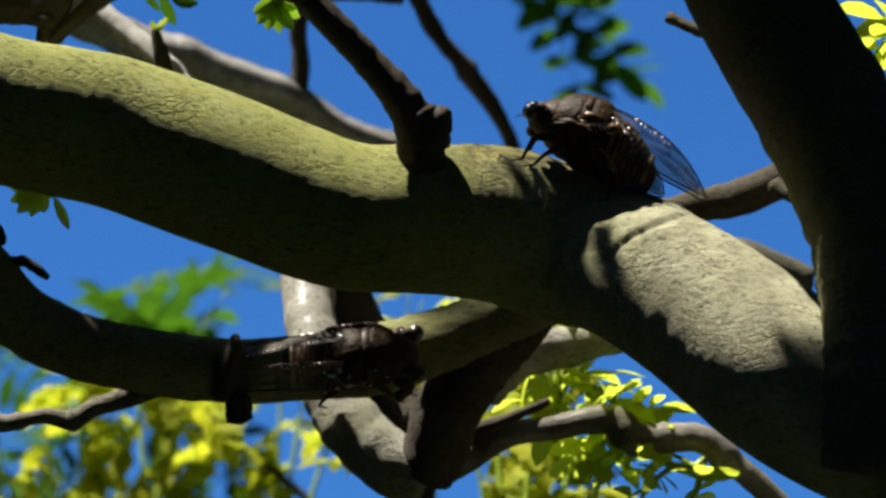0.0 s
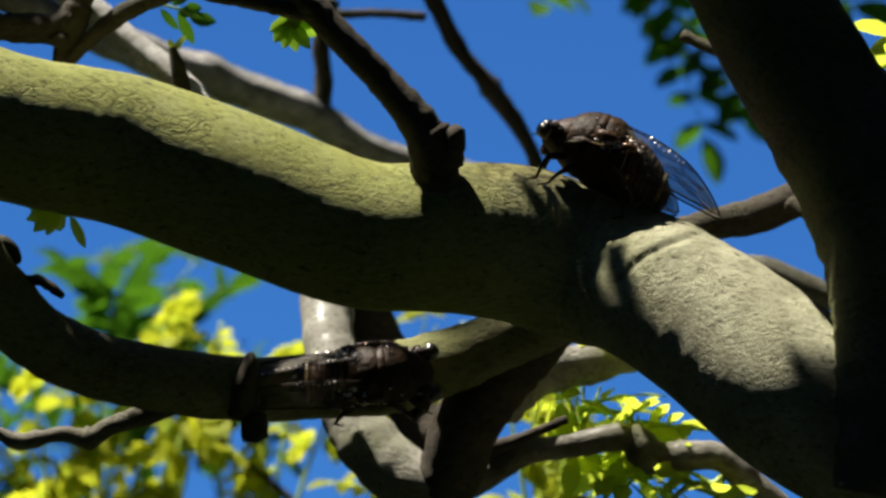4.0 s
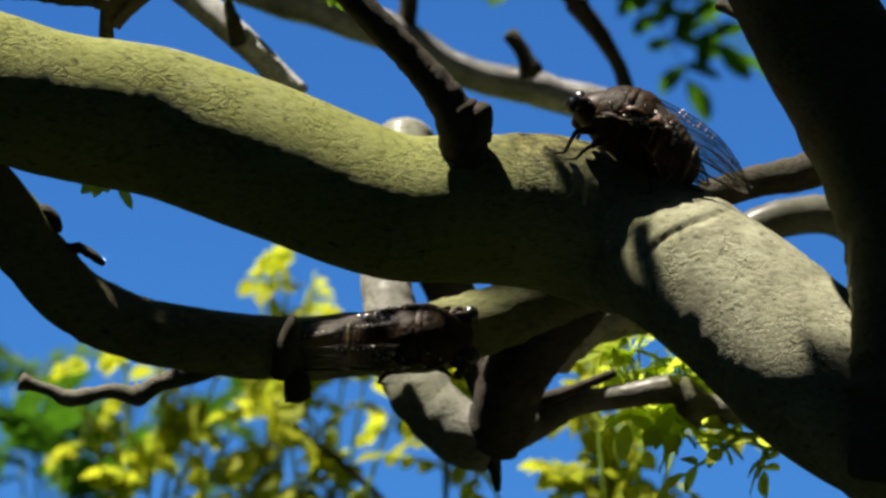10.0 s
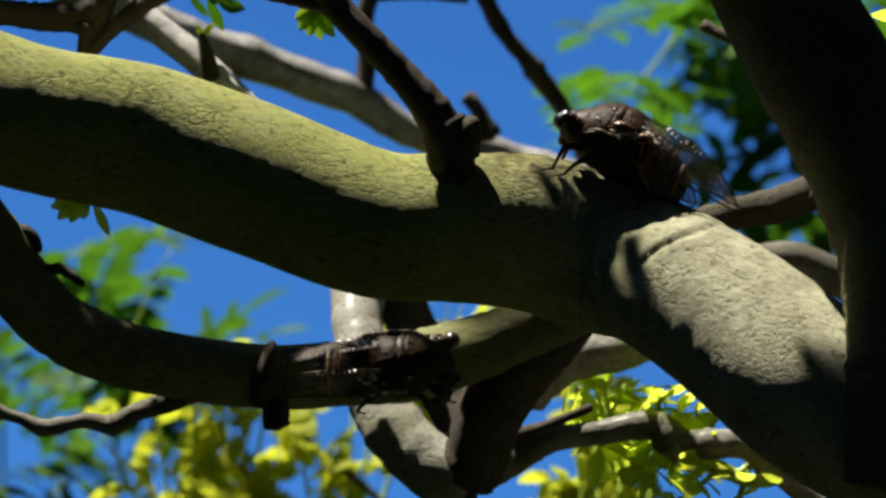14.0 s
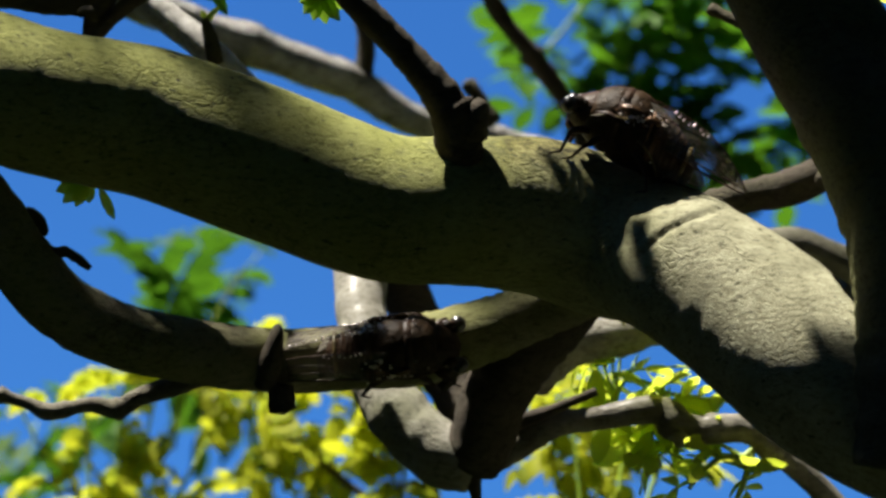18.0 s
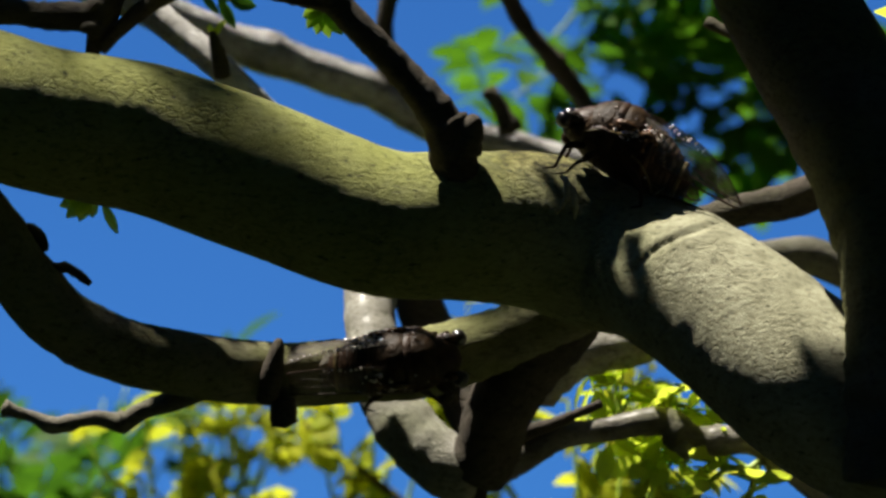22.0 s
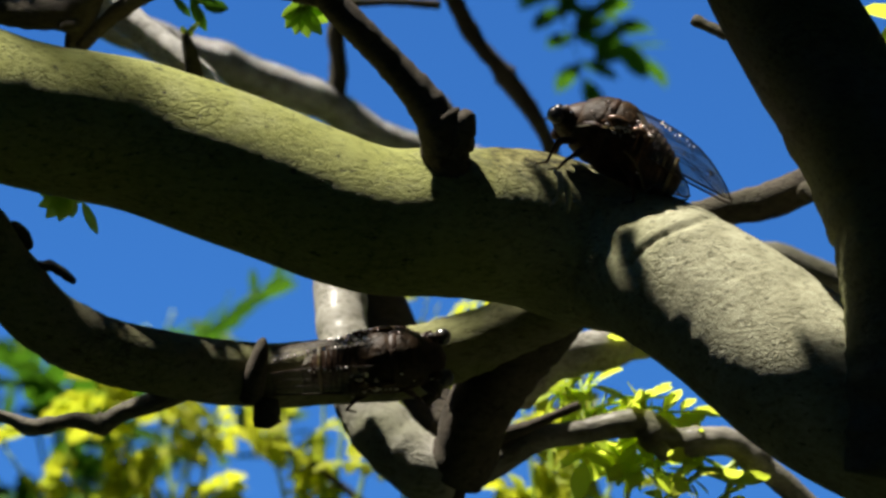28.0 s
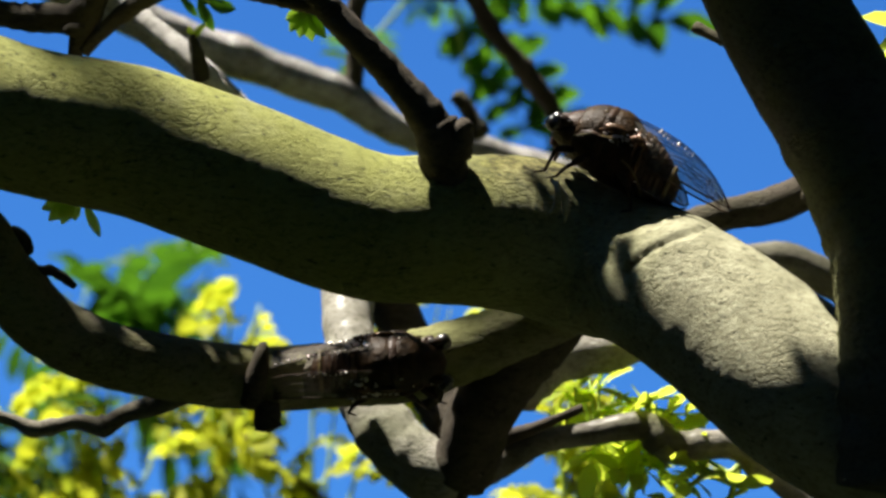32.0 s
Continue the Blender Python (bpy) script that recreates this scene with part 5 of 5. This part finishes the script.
    for ob, rows in (
        (yellow_a, [(0, -0.0983, 0.9499, 1.7848, 0), (1, -0.0941, 0.9487, 1.7879, 4), (2, -0.0930, 0.9463, 1.7946, -3), (3, -0.1065, 0.9464, 1.7944, 0), (3.5, -0.1079, 0.9462, 1.7948, 0), (5.5, -0.1084, 0.9454, 1.7972, 3), (6, -0.1072, 0.9499, 1.7847, 0), (7, -0.1234, 0.9539, 1.7737, 3), (8, -0.1169, 0.9452, 1.7976, -3), (9, -0.1015, 0.9496, 1.7855, 0), (10, -0.1164, 0.9542, 1.7730, 5), (10.5, -0.1153, 0.9541, 1.7731, 0), (11, -0.1134, 0.9481, 1.7897, -4), (12, -0.0656, 0.9491, 1.7868, 0), (13, -0.1108, 0.9504, 1.7835, 4), (14, -0.0899, 0.9493, 1.7863, 0), (14.5, -0.0903, 0.9497, 1.7853, 0), (16.5, -0.1239, 0.9557, 1.7687, -3), (17, -0.1110, 0.9534, 1.7751, 0), (18, -0.1090, 0.9501, 1.7841, 4), (19, -0.1191, 0.9569, 1.7654, 0), (20, -0.1111, 0.9497, 1.7854, -4), (21, -0.1083, 0.9509, 1.7820, 0), (22, -0.1018, 0.9519, 1.7791, 3), (23, -0.1037, 0.9511, 1.7815, 0), (24, -0.1128, 0.9531, 1.7761, -4), (25, -0.0992, 0.9484, 1.7889, 0), (25.5, -0.0972, 0.9483, 1.7892, 0), (27.5, -0.1133, 0.9493, 1.7864, 3), (28, -0.1046, 0.9499, 1.7848, 0), (29, -0.1060, 0.9507, 1.7825, -3), (30, -0.0972, 0.9451, 1.7980, 0), (31, -0.0814, 0.9472, 1.7921, 4), (32, -0.1194, 0.9499, 1.7848, 0)]),
        (yellow_b, [(0, -0.0467, 0.9392, 1.7848, 0), (1, -0.0455, 0.9386, 1.7865, -3), (2, -0.0472, 0.9363, 1.7930, 3), (3, -0.0622, 0.9389, 1.7857, 0), (3.5, -0.0590, 0.9382, 1.7876, 0), (5.5, -0.0565, 0.9379, 1.7884, 0), (6, -0.0566, 0.9423, 1.7763, 3), (7, -0.0716, 0.9443, 1.7710, -3), (8, -0.0683, 0.9387, 1.7862, 0), (9, -0.0498, 0.9410, 1.7799, 3), (10, -0.0673, 0.9463, 1.7653, 0), (10.5, -0.0738, 0.9447, 1.7697, -2), (11, -0.0620, 0.9399, 1.7829, 0), (12, -0.0273, 0.9406, 1.7809, 3), (13, -0.0564, 0.9417, 1.7780, -3), (14, -0.0484, 0.9399, 1.7830, 0), (14.5, -0.0473, 0.9406, 1.7811, 0), (16.5, -0.0670, 0.9453, 1.7682, 0), (17, -0.0564, 0.9436, 1.7727, 3), (18, -0.0519, 0.9409, 1.7801, -3), (19, -0.0639, 0.9470, 1.7636, 0), (20, -0.0594, 0.9414, 1.7787, 3), (21, -0.0394, 0.9403, 1.7820, 0), (22, -0.0504, 0.9411, 1.7796, -3), (23, -0.0485, 0.9404, 1.7816, 0), (24, -0.0583, 0.9443, 1.7709, 3), (25, -0.0500, 0.9393, 1.7845, 0), (25.5, -0.0496, 0.9393, 1.7847, 0), (27.5, -0.0588, 0.9396, 1.7838, 0), (28, -0.0464, 0.9387, 1.7862, -3), (29, -0.0549, 0.9415, 1.7785, 0), (30, -0.0485, 0.9367, 1.7919, 3), (31, -0.0449, 0.9386, 1.7864, 0), (32, -0.0558, 0.9417, 1.7780, -3)]),
        (yellow_c, [(0, -0.0789, 0.9530, 1.8054, 0), (1, -0.0794, 0.9524, 1.8070, 0), (2, -0.0847, 0.9510, 1.8109, 0), (3, -0.0778, 0.9463, 1.8238, 0), (3.5, -0.0792, 0.9472, 1.8213, 4), (5.5, -0.0750, 0.9453, 1.8267, 0), (6, -0.0753, 0.9466, 1.8229, 0), (7, -0.0867, 0.9562, 1.7966, -3), (8, -0.0771, 0.9461, 1.8245, 0), (9, -0.0680, 0.9491, 1.8163, 4), (10, -0.0842, 0.9530, 1.8056, 0), (10.5, -0.0977, 0.9513, 1.8102, 0), (11, -0.0818, 0.9468, 1.8225, -4), (12, -0.0455, 0.9534, 1.8043, 0), (13, -0.0725, 0.9476, 1.8204, 3), (14, -0.0785, 0.9538, 1.8033, 0), (14.5, -0.0772, 0.9545, 1.8014, 0), (16.5, -0.0790, 0.9545, 1.8014, 0), (17, -0.0679, 0.9522, 1.8075, 0), (18, -0.0693, 0.9527, 1.8063, 3), (19, -0.0966, 0.9623, 1.7799, 0), (20, -0.0809, 0.9478, 1.8196, -3), (21, -0.0622, 0.9541, 1.8023, 0), (22, -0.0874, 0.9583, 1.7908, 3), (23, -0.0876, 0.9564, 1.7961, 0), (24, -0.0760, 0.9519, 1.8084, 0), (25, -0.0814, 0.9521, 1.8080, -3), (25.5, -0.0793, 0.9482, 1.8186, 0), (27.5, -0.0926, 0.9513, 1.8101, 0), (28, -0.0837, 0.9552, 1.7995, 0), (29, -0.0900, 0.9577, 1.7927, 4), (30, -0.0826, 0.9519, 1.8084, 0), (31, -0.0714, 0.9509, 1.8113, -4), (32, -0.0797, 0.9481, 1.8188, 0)]),
        (yellow_d, [(0, 0.0178, 0.8654, 1.7536, 0), (1, 0.0190, 0.8649, 1.7550, 3), (2, 0.0174, 0.8630, 1.7604, 0), (3, 0.0186, 0.8640, 1.7577, -3), (3.5, 0.0199, 0.8630, 1.7604, 0), (5.5, 0.0264, 0.8599, 1.7689, 0), (6, 0.0284, 0.8619, 1.7633, 3), (7, 0.0202, 0.8654, 1.7539, 0), (8, 0.0154, 0.8618, 1.7637, -3), (9, 0.0248, 0.8638, 1.7581, 0), (10, 0.0190, 0.8663, 1.7513, 3), (10.5, 0.0159, 0.8657, 1.7530, 0), (11, 0.0202, 0.8627, 1.7611, -3), (12, 0.0358, 0.8644, 1.7566, 0), (13, 0.0235, 0.8628, 1.7608, 3), (14, 0.0247, 0.8632, 1.7598, 0), (14.5, 0.0279, 0.8640, 1.7576, 0), (16.5, 0.0217, 0.8669, 1.7495, -3), (17, 0.0253, 0.8659, 1.7523, 0), (18, 0.0251, 0.8643, 1.7568, 3), (19, 0.0181, 0.8678, 1.7471, 0), (20, 0.0196, 0.8654, 1.7539, -3), (21, 0.0263, 0.8656, 1.7533, 0), (22, 0.0188, 0.8643, 1.7568, 3), (23, 0.0187, 0.8659, 1.7523, 0), (24, 0.0205, 0.8662, 1.7516, -3), (25, 0.0212, 0.8635, 1.7591, 0), (25.5, 0.0216, 0.8635, 1.7589, 0), (27.5, 0.0175, 0.8637, 1.7584, 0), (28, 0.0205, 0.8636, 1.7587, 3), (29, 0.0175, 0.8646, 1.7559, 0), (30, 0.0211, 0.8630, 1.7603, -3), (31, 0.0235, 0.8638, 1.7582, 0), (32, 0.0233, 0.8624, 1.7620, 3)]),
        (yellow_e, [(0, 0.0256, 0.8823, 1.7949, 0), (3, 0.0232, 0.8839, 1.7907, 2), (6, 0.0128, 0.8874, 1.7811, -3), (8, 0.0039, 0.8851, 1.7873, 0), (10, 0.0088, 0.8908, 1.7717, 3), (12, 0.0726, 0.8852, 1.7870, 0), (14, 0.0185, 0.8846, 1.7886, -3), (17, 0.0160, 0.8875, 1.7806, 0), (19, 0.0141, 0.8902, 1.7734, 3), (21, 0.0242, 0.8861, 1.7846, 0), (23, 0.0174, 0.8854, 1.7866, -3), (25, 0.0153, 0.8848, 1.7880, 0), (28, 0.0179, 0.8849, 1.7879, 3), (30, 0.0186, 0.8822, 1.7953, 0), (32, 0.0158, 0.8863, 1.7840, -3)]),
        (yellow_f, [(0, -0.0141, 0.9080, 1.8121, 0), (3, -0.0170, 0.9081, 1.8117, 2), (6, -0.0196, 0.9100, 1.8065, 0), (8, -0.0324, 0.9086, 1.8104, -2), (10, -0.0324, 0.9150, 1.7928, 0), (12, -0.0023, 0.9087, 1.8102, 2), (14, -0.0241, 0.9087, 1.8102, 0), (17, -0.0270, 0.9123, 1.8003, -2), (19, -0.0340, 0.9148, 1.7935, 0), (21, -0.0172, 0.9097, 1.8076, 2), (23, -0.0216, 0.9093, 1.8085, 0), (25, -0.0241, 0.9078, 1.8128, -2), (28, -0.0210, 0.9078, 1.8128, 0), (30, -0.0231, 0.9053, 1.8195, 2), (32, -0.0239, 0.9094, 1.8082, 0)]),
        (green_low, [(0, -0.1305, 1.0680, 1.8404, 0), (1, -0.1367, 1.0637, 1.8523, 4), (2, -0.1447, 1.0647, 1.8493, 0), (3, -0.1378, 1.0782, 1.8122, -4), (3.5, -0.1302, 1.0670, 1.8430, 0), (5.5, -0.1397, 1.0684, 1.8394, 0), (6, -0.1410, 1.0785, 1.8114, 4), (7, -0.1631, 1.0727, 1.8274, 0), (8, -0.1733, 1.0764, 1.8174, -4), (9, -0.1165, 1.0791, 1.8097, 0), (10, -0.1710, 1.0901, 1.7797, 4), (10.5, -0.1807, 1.0759, 1.8187, 0), (11, -0.1699, 1.0700, 1.8349, 0), (12, -0.1176, 1.0798, 1.8079, -4), (13, -0.1786, 1.0663, 1.8451, 0), (14, -0.1576, 1.0730, 1.8266, 4), (14.5, -0.1535, 1.0749, 1.8215, 0), (16.5, -0.1897, 1.0878, 1.7860, 0), (17, -0.1814, 1.0863, 1.7901, 0), (18, -0.1728, 1.0825, 1.8004, -4), (19, -0.1792, 1.0784, 1.8118, 0), (20, -0.1764, 1.0826, 1.8003, 4), (21, -0.1444, 1.0794, 1.8090, 0), (22, -0.1667, 1.0801, 1.8071, -4), (23, -0.1368, 1.0683, 1.8395, 0), (24, -0.1541, 1.0810, 1.8048, 4), (25, -0.1548, 1.0750, 1.8211, 0), (25.5, -0.1560, 1.0778, 1.8135, 0), (27.5, -0.1482, 1.0686, 1.8387, -4), (28, -0.1270, 1.0685, 1.8389, 0), (29, -0.1565, 1.0818, 1.8025, 4), (30, -0.1413, 1.0745, 1.8224, 0), (31, -0.1418, 1.0652, 1.8480, -4), (32, -0.1568, 1.0668, 1.8437, 0)]),
        (frond_top, [(0, 0.0183, 1.0024, 1.9622, 0), (1, 0.0210, 1.0034, 1.9593, 6), (2, 0.0468, 1.0070, 1.9494, -4), (3, 0.0248, 1.0048, 1.9555, 0), (3.5, 0.0414, 1.0079, 1.9470, 4), (5.5, 0.0546, 0.9857, 2.0080, 0), (6, 0.0416, 0.9897, 1.9972, 0), (7, 0.0300, 0.9953, 1.9817, 0), (8, 0.0119, 0.9872, 2.0040, 0), (9, 0.0199, 0.9891, 1.9987, 0), (10, -0.0027, 1.0133, 1.9321, -5), (10.5, -0.0116, 1.0109, 1.9386, 0), (11, -0.0444, 1.0067, 1.9502, 5), (12, 0.0239, 0.9905, 1.9948, 0), (13, 0.0323, 1.0164, 1.9236, 0), (14, 0.0534, 1.0164, 1.9237, -6), (14.5, 0.0541, 1.0167, 1.9228, 0), (16.5, 0.0184, 1.0190, 1.9165, 4), (17, 0.0080, 1.0163, 1.9239, 0), (18, 0.0262, 1.0145, 1.9290, -4), (19, -0.0150, 1.0160, 1.9248, 0), (20, 0.0093, 0.9971, 1.9767, 4), (20.5, 0.0376, 1.0084, 1.9456, 0), (21, 0.0573, 1.0137, 1.9310, 0), (22, 0.0152, 1.0132, 1.9324, -4), (23, 0.0214, 0.9885, 2.0002, 0), (24, -0.0005, 1.0164, 1.9238, 5), (25, -0.0173, 1.0099, 1.9416, 0), (25.5, 0.0024, 1.0091, 1.9436, 0), (27.5, 0.0012, 1.0010, 1.9660, -5), (28, 0.0036, 0.9994, 1.9702, 0), (29, -0.0001, 1.0120, 1.9358, 5), (30, 0.0154, 0.9847, 2.0108, 0), (31, -0.0025, 0.9924, 1.9895, 0), (32, -0.0234, 1.0121, 1.9356, -5)]),
        (frond_side, [(0, 0.1556, 0.9995, 2.0287, 0), (2, 0.0788, 1.0253, 1.9576, 0), (3, 0.1624, 1.0032, 2.0185, 0), (3.5, 0.1630, 0.9986, 2.0311, 0), (5.5, 0.1729, 0.9976, 2.0339, 0), (9, 0.1729, 1.0016, 2.0229, 0), (12, 0.2157, 0.9989, 2.0304, 0), (12.5, 0.1306, 1.0193, 1.9741, 0), (13, 0.0514, 1.0392, 1.9194, 5), (14, 0.0782, 1.0379, 1.9230, 0), (14.5, 0.0738, 1.0371, 1.9253, 0), (16.5, 0.0438, 1.0407, 1.9152, -5), (17, 0.0457, 1.0355, 1.9295, 0), (18, 0.0630, 1.0341, 1.9334, 5), (18.5, 0.0467, 1.0339, 1.9340, 0), (19, 0.1059, 1.0127, 1.9925, 0), (20, 0.1252, 1.0070, 2.0080, 0), (21, 0.0757, 1.0353, 1.9303, -5), (22, 0.0373, 1.0348, 1.9317, 0), (23, 0.1563, 1.0011, 2.0242, 0), (24, 0.0530, 1.0375, 1.9242, 5), (25, 0.0432, 1.0278, 1.9508, 0), (25.5, 0.0318, 1.0276, 1.9513, 0), (27.5, 0.1177, 1.0031, 2.0188, 0), (30, 0.1420, 0.9953, 2.0401, 0), (32, 0.1295, 1.0012, 2.0241, 0)]),
        (frond_left, [(0, -0.0867, 1.0590, 1.8651, 0), (1, -0.0998, 1.0589, 1.8654, 4), (2, -0.1288, 1.0599, 1.8625, 0), (3, -0.1272, 1.0650, 1.8486, -4), (3.5, -0.1038, 1.0562, 1.8727, 0), (5.5, -0.1203, 1.0527, 1.8823, 0), (6, -0.1196, 1.0568, 1.8710, 0), (7, -0.1075, 1.0605, 1.8611, 5), (8, -0.1572, 1.0575, 1.8693, 0), (8.5, -0.1166, 1.0560, 1.8733, 0), (9, -0.1076, 1.0521, 1.8840, 0), (10, -0.1743, 1.0808, 1.8052, -5), (10.5, -0.1934, 1.0685, 1.8389, 0), (11, -0.1592, 1.0651, 1.8483, 0), (12, -0.1142, 1.0619, 1.8570, 4), (13, -0.1000, 1.0572, 1.8701, 0), (14, -0.1328, 1.0560, 1.8732, -4), (14.5, -0.1285, 1.0580, 1.8679, 0), (16.5, -0.1476, 1.0656, 1.8470, 0), (17, -0.1005, 1.0631, 1.8538, 0), (18, -0.1037, 1.0565, 1.8721, 5), (19, -0.1033, 1.0673, 1.8424, 0), (20, -0.1259, 1.0605, 1.8610, -5), (21, -0.0842, 1.0584, 1.8667, 0), (22, -0.1631, 1.0795, 1.8088, 0), (23, -0.0839, 1.0581, 1.8676, 5), (24, -0.0914, 1.0687, 1.8383, 0), (25, -0.1386, 1.0617, 1.8576, -5), (25.5, -0.1308, 1.0597, 1.8632, 0), (27.5, -0.1321, 1.0637, 1.8521, 0), (28, -0.1270, 1.0649, 1.8488, 4), (29, -0.1137, 1.0708, 1.8326, 0), (30, -0.1026, 1.0601, 1.8620, 0), (31, -0.1048, 1.0556, 1.8745, -4), (32, -0.1160, 1.0577, 1.8688, 0)]),
        (lime_shoot, [(0, 0.0243, 0.7347, 1.7386, 0), (1, 0.0240, 0.7349, 1.7379, 0), (2, 0.0248, 0.7349, 1.7381, -4), (3, 0.0247, 0.7358, 1.7357, -6), (3.5, 0.0249, 0.7355, 1.7363, -6), (5.5, 0.0240, 0.7363, 1.7342, -8), (6, 0.0228, 0.7373, 1.7313, -8), (7, 0.0234, 0.7375, 1.7310, -8), (8, 0.0231, 0.7367, 1.7332, -8), (9, 0.0241, 0.7368, 1.7329, -8), (10, 0.0251, 0.7369, 1.7327, -6), (10.5, 0.0246, 0.7366, 1.7334, -5), (11, 0.0235, 0.7366, 1.7334, -6), (12, 0.0239, 0.7365, 1.7337, -8), (13, 0.0239, 0.7370, 1.7323, -8), (14, 0.0246, 0.7358, 1.7355, -6), (14.5, 0.0253, 0.7361, 1.7348, -4), (16.5, 0.0257, 0.7358, 1.7355, -3), (17, 0.0252, 0.7358, 1.7356, -2), (18, 0.0257, 0.7353, 1.7371, -3), (19, 0.0258, 0.7353, 1.7370, -2), (20, 0.0235, 0.7357, 1.7359, -4), (20.5, 0.0256, 0.7352, 1.7373, -2), (21, 0.0252, 0.7360, 1.7352, -4), (22, 0.0246, 0.7359, 1.7353, -5), (23, 0.0265, 0.7347, 1.7385, -1), (24, 0.0248, 0.7368, 1.7329, -6), (25, 0.0244, 0.7362, 1.7345, -6), (25.5, 0.0247, 0.7360, 1.7350, -5), (27.5, 0.0248, 0.7358, 1.7355, -4), (28, 0.0236, 0.7369, 1.7326, -8), (29, 0.0240, 0.7371, 1.7319, -8), (30, 0.0251, 0.7365, 1.7337, -6), (31, 0.0249, 0.7368, 1.7329, -7), (32, 0.0243, 0.7368, 1.7328, -8)]),
    ):
        walk(ob, [(t, pose(x, y, z, 0, lean, 0)) for t, x, y, z, lean in rows])
    # The added shading sprays move aside to let sun onto the lower branch.
    for i, spray in enumerate(over_branch):
        rest = ACROSS * OVER_BRANCH[0][0] + ALONG * OVER_BRANCH[0][1] + SUN_WAY * (1.74 + 0.006 * i)
        walk(spray, [(t, Matrix.Translation(rest - ALONG * aside)) for t, aside in ((0, 0.0), (3.5, 0.001), (5.5, 0.0), (9, 0.002), (14.5, 0.001), (16.5, 0.006), (19, 0.008), (21, 0.006), (22, 0.007), (25.5, 0.005), (27.5, 0.005), (30, 0.007), (32, 0.005))])
    over = ACROSS * -0.5581 + ALONG * -0.8521 + SUN_WAY * 2.75
    walk(sway_spray, [(t, Matrix.Translation(over + ACROSS * aside)) for t, aside in ((0, 0.13), (3.5, 0.12), (5.5, 0.11), (9, 0.12), (14.5, 0.11), (16.5, 0.035), (17.5, 0.01), (18, 0.0), (19, 0.01), (20, 0.02), (21, 0.015), (22, 0.005), (24, 0.02), (25.5, 0.03), (27.5, 0.03), (30, 0.03), (32, 0.025))])
    for drop, start, i in jets:
        a, b = JET_FROM + JET_WAY * (0.0102 * i + 0.001), JET_FROM + JET_WAY * (0.0102 * i + 0.010)
        rest, gone = JET_FROM + JET_WAY * 0.002, JET_FROM + JET_WAY * 0.30
        ground = Vector((gone.x - 0.25, gone.y - 0.02 * i, 0.001))
        path = ((0.0, rest), (start - 0.034, rest), (start, a), (start + 0.24, b), (start + 0.34, gone), (start + 0.8, ground), (32.0, ground))
        walk(drop, [(t, Matrix.Translation(p)) for t, p in path])

    for i, (drop, place) in enumerate(mist):
        rest = JET_FROM + JET_WAY * 0.002
        ground = Vector((place.x - 0.06, place.y - 0.03 * i, 0.001))
        path = ((0.0, rest), (28.74, rest), (28.94, place - MIST_WAY * 0.002), (29.06, place + MIST_WAY * 0.003), (29.16, place + MIST_WAY * 0.12), (29.7, ground), (32.0, ground))
        walk(drop, [(t, Matrix.Translation(p)) for t, p in path])


motions()
